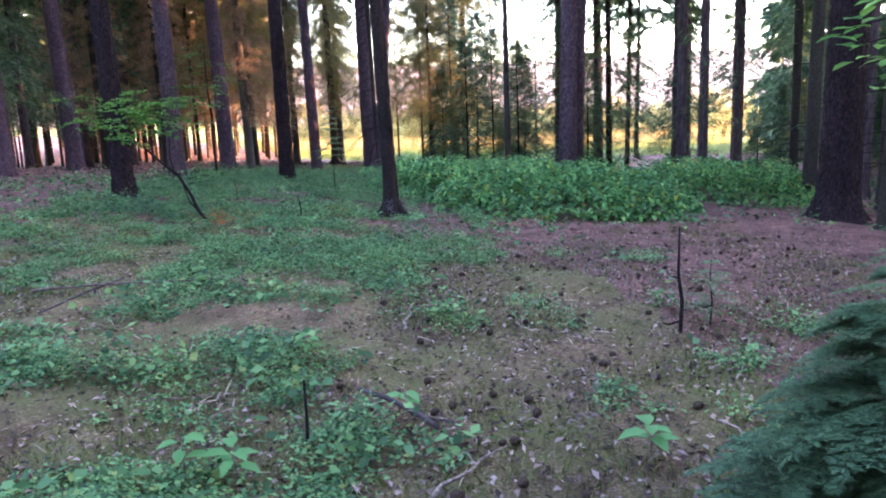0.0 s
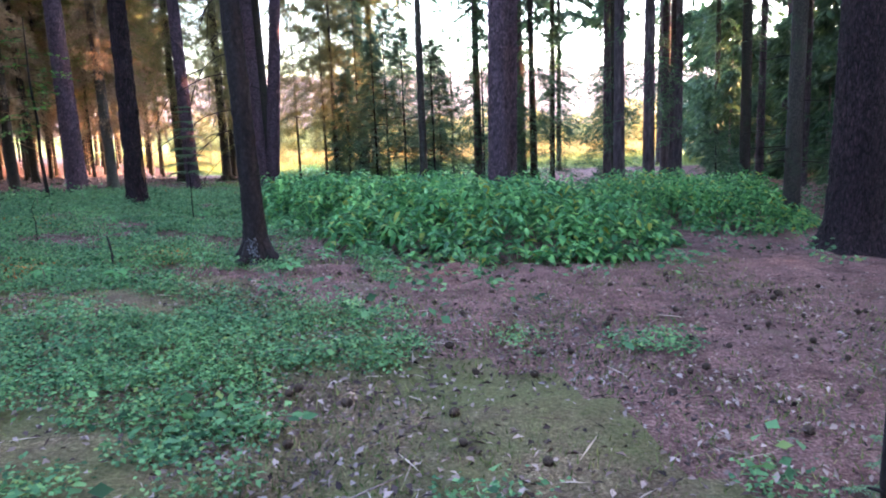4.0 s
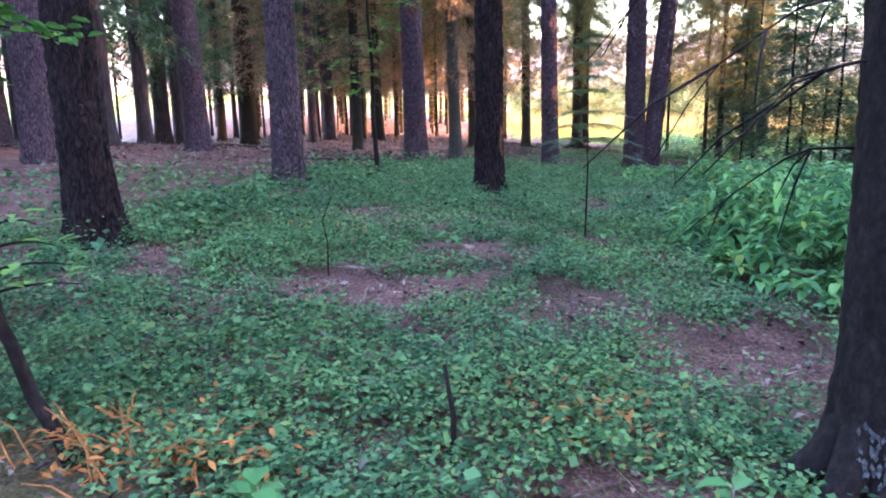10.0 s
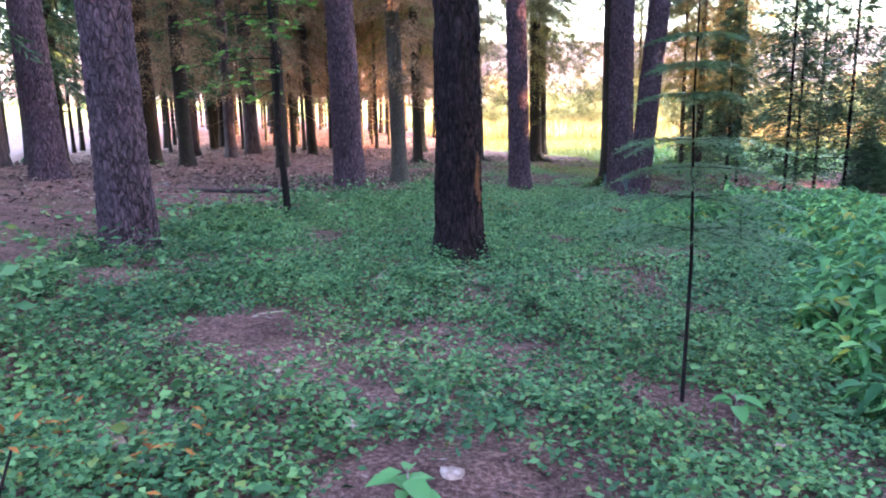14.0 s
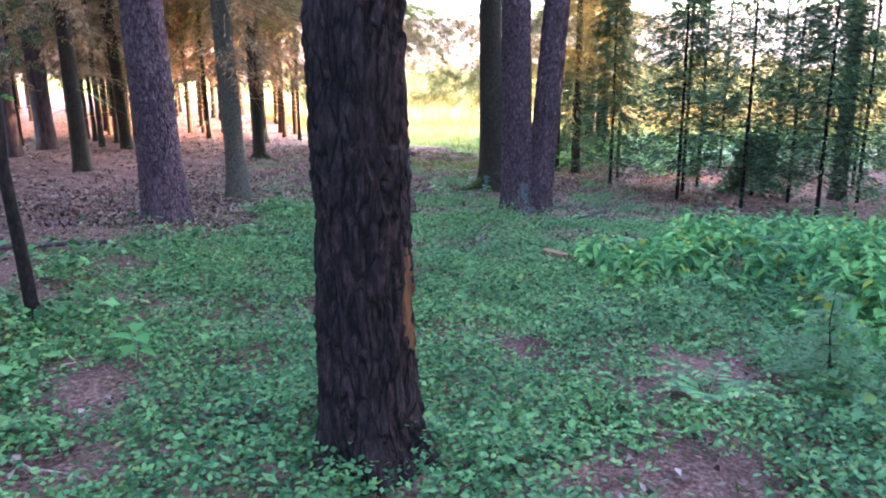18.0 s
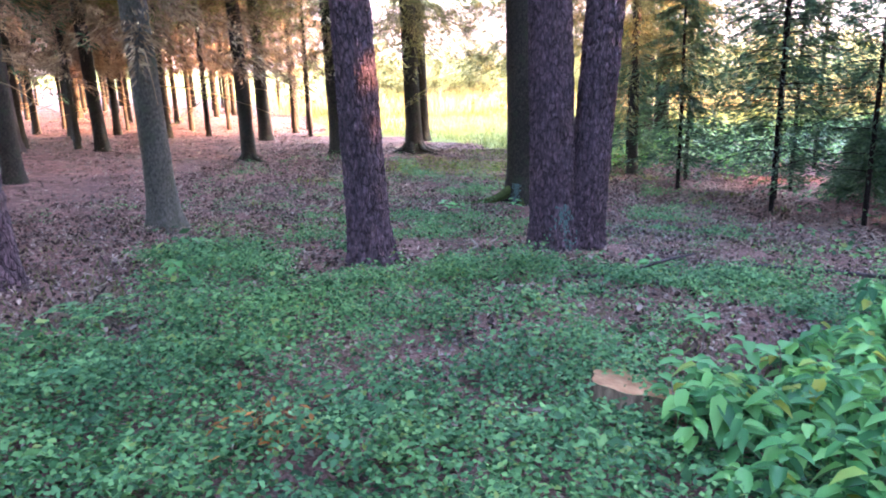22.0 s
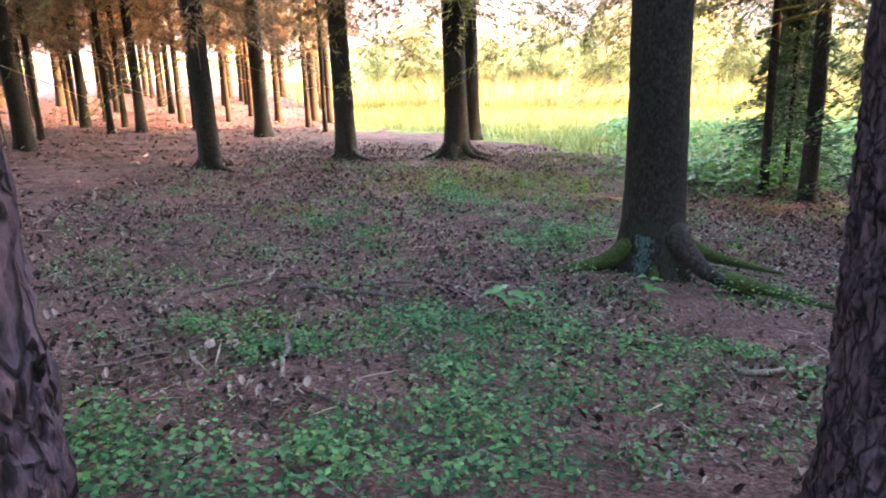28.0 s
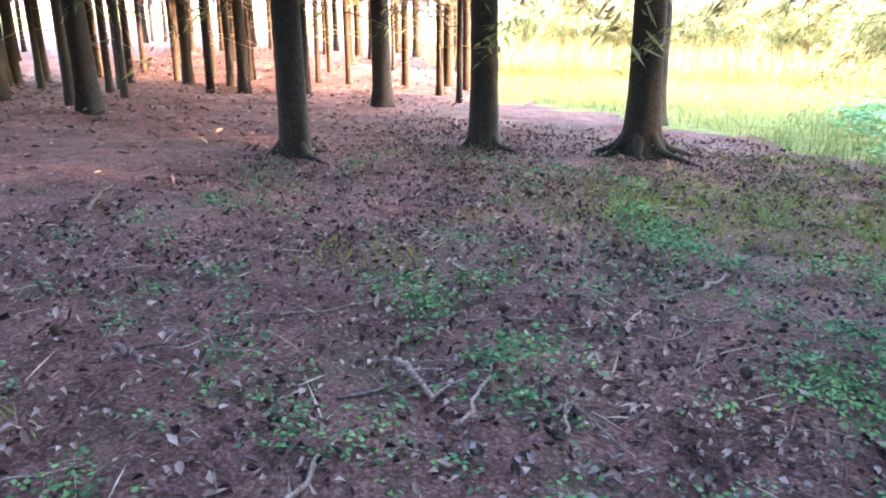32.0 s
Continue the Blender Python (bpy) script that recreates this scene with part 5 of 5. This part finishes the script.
laid("fallen_branch", -3.1, 6.1, [(-0.3, -0.3, 0.03), (0.0, 0.0, 0.14), (0.22, 0.25, 0.2)], [0.008, 0.01, 0.006], "thin dark fallen branch on grass", "branch")
laid("fallen_branch", -1.9, 23.15, [(-0.35, -0.05, 0.03), (0.0, 0.0, 0.05), (0.4, 0.12, 0.13), (0.6, 0.16, 0.16)], [0.018, 0.016, 0.012, 0.008], "brown fallen branch leaning at the foot of a pine", "branch")
laid("fallen_branch", 0.2, 23.2, [(-0.9, 0.5, 0.08), (-0.2, 0.1, 0.1), (0.5, -0.25, 0.1), (1.2, -0.6, 0.05)], [0.014, 0.018, 0.02, 0.02], "long dead fallen branch across low leaves", "branch", [[(-0.4, 0.2, 0.1), (0.3, -0.25, 0.14), (1.0, -0.62, 0.1)]])
laid("fallen_branch", -7.2, 19.6, [(-1.6, -0.2, 0.05), (-0.6, 0.0, 0.06), (0.5, 0.05, 0.05), (1.2, 0.15, 0.06)], [0.03, 0.03, 0.025, 0.018], "long dark fallen log on brown litter", "branch")
laid("fallen_branch", -3.95, 25.2, [(-0.6, 0.35, 0.02), (-0.2, 0.1, 0.03), (0.2, -0.1, 0.025), (0.45, -0.18, 0.02)], [0.006, 0.009, 0.009, 0.006], "long grey fallen branch on brown litter", "branch")



def lying(way, r, label, wood=None, lift=0.02):
    """A dead branch that lies along the ground through the places of way, with small side twigs."""
    way = np.asarray(way, float)
    mid = way.mean(0)
    u, q = np.linspace(0, 1, len(way)), np.linspace(0, 1, 9)
    g = np.random.default_rng(int(abs(mid[0] * 100) + mid[1] * 10))
    p = np.stack([np.interp(q, u, way[:, 0]), np.interp(q, u, way[:, 1])], 1) + g.normal(0, 0.012, (9, 2))
    z = land(p[:, 0], p[:, 1]) + lift + r + g.uniform(0, 0.02, 9)
    z0 = float(land(mid[:1], mid[1:])[0])
    c = np.concatenate([p - mid, (z - z0)[:, None]], 1)
    ob = tagged(new("fallen_branch"), label, "branch", "fallen branches on the litter")
    ob.location = (mid[0], mid[1], z0)
    part("wood", tube(c, r * np.linspace(1.0, 0.55, 9) * g.uniform(0.85, 1.15, 9), 8), wood or M_TWIG, ob, "", True)
    for k in range(3):
        a = c[int(g.integers(1, 8))]
        e = a + np.array([g.normal(0, 0.1), g.normal(0, 0.1), g.uniform(-0.01, 0.05)])
        part("side_twig", tube([a, (a + e) / 2 + [0, 0, 0.01], e], [r * 0.4, r * 0.3, r * 0.15], 5), wood or M_TWIG, ob)


M_OLDWOOD = bark_material("old_grey_wood", (0.05, 0.036, 0.034), (0.13, 0.095, 0.09), (0.26, 0.2, 0.185), 50, (1, 1, 1), None, 0.004)
for way, r, old in [
        ([(-5.28, 27.18), (-5.33, 27.69)], 0.014, 0), ([(-4.99, 27.15), (-4.62, 27.09), (-4.22, 27.07)], 0.019, 1), ([(-5.61, 26.8), (-5.31, 27.25), (-5.05, 27.45)], 0.012, 1),
        ([(-5.38, 28.42), (-5.12, 28.17)], 0.02, 0), ([(-4.99, 28.04), (-5.0, 28.54)], 0.01, 0), ([(-4.63, 27.27), (-4.25, 27.48)], 0.014, 1), ([(-3.4, 27.72), (-3.3, 27.38), (-3.2, 27.1)], 0.008, 0),
        ([(-4.47, 25.5), (-4.66, 26.04), (-4.78, 26.55)], 0.012, 0), ([(-5.3, 25.4), (-5.13, 25.74), (-5.05, 26.1)], 0.009, 1), ([(-2.45, 26.1), (-2.08, 26.27), (-1.9, 26.5)], 0.016, 0),
        ([(-2.48, 27.68), (-2.4, 26.95)], 0.007, 1), ([(-4.2, 29.94), (-4.05, 30.33)], 0.016, 0), ([(-4.45, 29.66), (-4.26, 29.86)], 0.014, 0), ([(-8.18, 29.58), (-8.6, 30.2)], 0.016, 0),
        ([(-6.47, 28.02), (-6.26, 27.93)], 0.018, 1), ([(-5.46, 28.05), (-5.2, 28.3), (-4.9, 28.35)], 0.008, 1), ([(-4.63, 28.18), (-4.68, 28.45)], 0.009, 0)]:
    lying(way, r, "dead grey-brown branch lying on needle litter" if old else "pale bare dead branch lying on needle litter", M_OLDWOOD if old else M_TWIG)
lying([(-3.75, 6.35), (-3.3, 6.5), (-2.7, 6.6), (-2.1, 6.75)], 0.014, "long pale fallen branch in short grass", M_OLDWOOD, 0.05)


def chip(x, y, ln, wide, turn, seed):
    """A torn flake of wood, thick in the middle and ragged at its ends."""
    g = np.random.default_rng(seed)
    a = np.linspace(0, 2 * np.pi, 11, endpoint=False)
    rim = np.stack([np.cos(a) * ln / 2 * g.uniform(0.8, 1.15, 11), np.sin(a) * wide / 2 * g.uniform(0.75, 1.15, 11)], 1)
    v = np.concatenate([np.c_[rim, np.full(11, 0.004)], np.c_[rim * 0.86, 0.026 + g.uniform(0, 0.012, 11)], [[0, 0, 0.034]]])
    f = [(i, (i + 1) % 11, 11 + (i + 1) % 11) for i in range(11)] + [(i, 11 + (i + 1) % 11, 11 + i) for i in range(11)] + [(11 + i, 11 + (i + 1) % 11, 22) for i in range(11)]
    ob = part("wood_chip", (v, np.array(f)), M_CUTPALE, None)
    ob.matrix_basis = pose(x, y, float(land([x], [y])[0]) + 0.025, g.uniform(-10, 10), g.uniform(-12, 12), turn)
    tagged(ob, "pale pinkish torn wood chip lying on brown litter", "wood chip", "wood chips on the litter")


M_CUTPALE = bark_material("pale_torn_wood", (0.2, 0.13, 0.11), (0.36, 0.25, 0.22), (0.52, 0.4, 0.36), 40, (1, 1, 1), None, 0.003)
for k, (x, y, ln, w, turn) in enumerate([(-3.79, 13.34, 0.13, 0.06, 20), (-4.04, 13.38, 0.17, 0.06, 50), (-2.89, 13.54, 0.09, 0.07, 0), (-3.3, 13.75, 0.12, 0.05, 110), (-4.9, 25.9, 0.08, 0.045, 30), (-5.0, 25.85, 0.07, 0.04, 70)]):
    chip(x, y, ln, w, turn, 900 + k)
# a small rotten stump with an orange broken rim
th2 = np.linspace(0, 2 * np.pi, 22, endpoint=False)
g = np.random.default_rng(171)
rim2 = 0.085 * (1 + 0.2 * g.uniform(-1, 1, 22))
ring2 = [np.c_[np.cos(th2) * rim2 * q, np.sin(th2) * rim2 * q, np.full(22, h) + (g.uniform(-0.03, 0.04, 22) if h > 0.1 else 0)] for q, h in ((1.25, -0.06), (1.0, 0.03), (0.95, 0.13), (0.7, 0.12), (0.45, 0.05))]
i2, j2 = (a.ravel() for a in np.meshgrid(np.arange(4), np.arange(22), indexing="ij"))
k2 = (j2 + 1) % 22
t = tagged(new("rotten_stump"), "small rotten broken stump with orange rim among leaves", "stump")
t.location = (-3.74, 20.02, float(land([-3.74], [20.02])[0]) - 0.05)
t.scale = (0.85, 0.85, 0.85)
part("shell", (np.concatenate(ring2 + [np.array([[0, 0, 0.04]])]), np.concatenate([np.stack([i2 * 22 + j2, i2 * 22 + k2, (i2 + 1) * 22 + k2], 1), np.stack([i2 * 22 + j2, (i2 + 1) * 22 + k2, (i2 + 1) * 22 + j2], 1), np.array([(88 + q, 88 + (q + 1) % 22, 110) for q in range(22)])])), M_ORANGE, t, "crumbling orange-brown wood")

proto_twigs = []
g = np.random.default_rng(141)
for k in range(8):
    ln = g.uniform(0.25, 0.85)
    q = np.linspace(-0.5, 0.5, 5)
    p = np.stack([q * ln, g.normal(0, 0.03, 5) * ln * 3, 0.012 + g.uniform(0, 0.02, 5)], 1)
    me = mesh_of("twig", *tube(p, np.linspace(0.009, 0.003, 5) * g.uniform(0.6, 1.3), 5), True)
    me.materials.append(M_TWIG)
    proto_twigs.append(me)
x, y = sown(1200, -7, 2, 1.5, 33, g, lambda x, y: np.interp(y, [1, 20, 23, 33], [0.14, 0.16, 0.75, 0.6]) * (1 - 0.5 * lush(x, y)))
for k in range(min(len(x), 290)):
    ob = new("twig", proto_twigs[k % 8])
    ob.matrix_basis = pose(x[k], y[k], float(land(x[k:k + 1], y[k:k + 1])[0]) + 0.008, g.uniform(-5, 5), g.uniform(-7, 7), g.uniform(0, 360)) @ Matrix.Scale(g.uniform(0.6, 1.4), 4)
    tagged(ob, "dry grey-brown twig lying on the wood floor", "twig", "twigs on the wood floor")

zs, ths = np.linspace(0, 1, 9), np.linspace(0, 2 * np.pi, 10, endpoint=False)
prof = 0.019 * np.sin(np.pi * np.clip(zs * 0.9 + 0.08, 0, 1)) ** 0.7
v = np.stack([np.stack([zs[i] * 0.055 - 0.027 + np.zeros(10), np.cos(ths + i * 0.31) * prof[i] * (1 + 0.22 * (np.arange(10) % 2)), np.sin(ths + i * 0.31) * prof[i] * (1 + 0.22 * (np.arange(10) % 2)) + 0.016], 1) for i in range(9)]).reshape(-1, 3)
i, j = np.meshgrid(np.arange(8), np.arange(10), indexing="ij")
i, j = i.ravel(), j.ravel()
kk = (j + 1) % 10
cone_mesh = mesh_of("pine_cone", v, np.stack([i * 10 + j, i * 10 + kk, (i + 1) * 10 + kk, (i + 1) * 10 + j], 1))
cone_mesh.materials.append(M_CONE)
x1, y1 = sown(420, -0.8, 4.5, 2, 10.5, g, lambda x, y: np.clip(1 - 1.5 * lush(x, y), 0, 1) * 0.7)
x2, y2 = sown(420, -7, 0.5, 22, 33, g, lambda x, y: 0.4 + 0 * x)
x, y = np.concatenate([x1[:150], x2[:140]]), np.concatenate([y1[:150], y2[:140]])
for k in range(len(x)):
    ob = new("pine_cone", cone_mesh)
    ob.matrix_basis = pose(x[k], y[k], float(land(x[k:k + 1], y[k:k + 1])[0]) + 0.012, 0, g.uniform(-15, 15), g.uniform(0, 360)) @ Matrix.Scale(g.uniform(0.75, 1.3), 4)
    tagged(ob, "dark fallen pine cone on the wood floor", "cone", "fallen cones on the floor")

# ---- seedlings with large leaves, small ferns, dry brushwood ----
g = np.random.default_rng(151)


def seedling(x, y, high, leaf, n, label="broad-leaved green seedling among low plants"):
    t = tagged(new("seedling"), label, "seedling", "seedlings of the wood")
    t.location = (x, y, float(land([x], [y])[0]))
    part("stem", tube([(0, 0, -0.03), (0.01, 0.0, high * 0.6), (0.0, 0.01, high)], [0.005, 0.004, 0.003], 5), M_TWIG, t)
    for k in range(n):
        a = k * 2.4 + g.uniform(-0.3, 0.3)
        h = high * (0.55 + 0.45 * (k + 1) / n)
        z = leaf * g.uniform(0.75, 1.2)
        part("leaf", big_leaves([(0.01 * math.cos(a), 0.01 * math.sin(a), h)], [(math.cos(a), math.sin(a), g.uniform(0.0, 0.35))], z, z * 0.62, 0.3), M_HERB, t)


for x, y in [(-2.95, 13.26), (-4.66, 15.71), (-4.85, 15.76), (-4.7, 17.33), (-1.96, 14.22), (-2.03, 20.62), (-2.16, 20.3), (-1.85, 20.55), (-1.7, 20.8), (-1.52, 20.87), (-1.36, 20.7), (-5.16, 22.23), (-1.75, 21.35), (-1.64, 23.3), (-0.93, 4.57), (0.91, 3.05), (-1.19, 2.95), (-0.24, 3.7), (-0.96, 2.94), (-3.22, 9.47), (-2.5, 10.01), (-1.83, 9.9), (-1.21, 10.4), (-0.36, 10.2), (-0.05, 10.4), (0.6, 9.9), (-3.58, 26.74), (-3.43, 26.83), (-2.7, 27.3), (-1.8, 18.98), (-1.3, 19.2)]:
    seedling(x, y, g.uniform(0.14, 0.26), g.uniform(0.09, 0.13), int(g.integers(5, 9)))


def fern(x, y, ln, n):
    t = tagged(new("fern"), "small green fern on the wood floor", "fern", "ferns on the wood floor")
    t.location = (x, y, float(land([x], [y])[0]))
    for k in range(n):
        a = k * 6.28 / n + g.uniform(-0.3, 0.3)
        q = np.linspace(0, 1, 7)
        c = np.stack([np.cos(a) * ln * q, np.sin(a) * ln * q, 0.02 + ln * (0.75 * q - 0.6 * q ** 2)], 1)
        fr = part("frond", tube(c, 0.003 * (1 - 0.7 * q), 3), M_HERB, t)
        tt = np.repeat(np.linspace(0.15, 0.97, 12), 2)
        sg = np.tile([-1, 1], 12)[:, None]
        p = np.stack([np.interp(tt, q, c[:, i]) for i in range(3)], 1)
        d = np.array([np.cos(a), np.sin(a), 0]) * 0.35 + np.array([-np.sin(a), np.cos(a), 0]) * sg
        part("blade", leaves(p, d, [0, 0, 1.0], ln * 0.34 * (1.1 - tt), ln * 0.09, 0.1), M_COVER, fr)


for x, y in [(-3.67, 10.0), (-3.24, 9.55), (-3.6, 16.0), (-4.87, 15.5), (-2.04, 17.4), (-5.2, 21.3)]:
    fern(x, y, g.uniform(0.22, 0.34), 7)

# the orange of low-sun patches is put into these dry leaf and twig colours
M_DRY = leaf_material("sunlit_dry_bracken", (0.2, 0.07, 0.02), (0.4, 0.145, 0.042), (0.52, 0.22, 0.07), 0.3, 0.8)
M_DRYWOOD = bark_material("sunlit_dry_twig", (0.18, 0.066, 0.022), (0.38, 0.145, 0.048), (0.5, 0.22, 0.08), 60, (1, 1, 1), None, 0.003)
for x, y, n, r in [(-3.12, 10.12, 16, 0.3), (-2.75, 10.2, 8, 0.18), (-1.66, 10.95, 12, 0.22), (-3.81, 13.33, 5, 0.2), (-4.17, 13.28, 4, 0.16), (-3.75, 19.86, 6, 0.18)]:
    t = tagged(new("dry_brushwood"), "small heap of dry twigs and bracken, coloured orange as if sunlit", "brushwood", "dry brushwood on the floor")
    t.location = (x, y, float(land([x], [y])[0]))
    for k in range(n):
        a, e = g.uniform(0, 6.28), g.uniform(0.1, 0.9)
        p0 = np.array([g.normal(0, r * 0.4), g.normal(0, r * 0.4), 0.01])
        p2 = p0 + np.array([math.cos(a) * math.cos(e), math.sin(a) * math.cos(e), math.sin(e)]) * r * g.uniform(0.5, 1.1)
        part("twig", tube([p0, (p0 + p2) / 2 + g.normal(0, 0.03, 3) * [1, 1, 0.5] + [0, 0, 0.02], p2], [0.005, 0.004, 0.002], 4), M_DRYWOOD, t)
    m = n * 7
    p = np.stack([g.normal(0, r * 0.6, m), g.normal(0, r * 0.5, m), g.uniform(0.01, 0.16, m)], 1)
    tagged(part("dry_leaves", leaves(p, g.normal(0, 1, (m, 3)) * [1, 1, 0.4], [0, 0, 1.0], 0.05, 0.022, 0.2), M_DRY, t), kind="stuff")

# ---- bright low bushes where the wood meets the meadow ----
g = np.random.default_rng(161)
bx, by = g.uniform(-2.4, 9, 2600), g.uniform(31.0, 40.0, 2600)
keep = (by > edge(bx) - 2.6 + (bx > 1.5) * -2.0) & (blotch(bx, by, 0.9, 91) > 0.42)
bx, by = bx[keep], by[keep]
k, per = len(bx), 12
lev = g.uniform(0.15, 1, (k, per)) * g.uniform(0.15, 0.5, (k, 1))
a = g.uniform(0, 6.28, (k, per))
r = g.uniform(0, 0.22, (k, per))
pos = np.stack([bx[:, None] + np.cos(a) * r, by[:, None] + np.sin(a) * r, land(bx, by)[:, None] + lev], -1).reshape(-1, 3)
d = np.stack([np.cos(a), np.sin(a), g.uniform(-0.3, 0.3, a.shape)], -1).reshape(-1, 3)
n = len(pos)
bushes = leaves(pos, d, g.normal(0, 0.3, (n, 3)) + [0, 0, 1], g.uniform(0.07, 0.13, n), g.uniform(0.05, 0.08, n), 0.12, 0.5)
tagged(part("edge_bushes", bushes, M_BEECH, None, "bright yellow-green low bushes at the wood's edge"), category="bushes", kind="stuff")
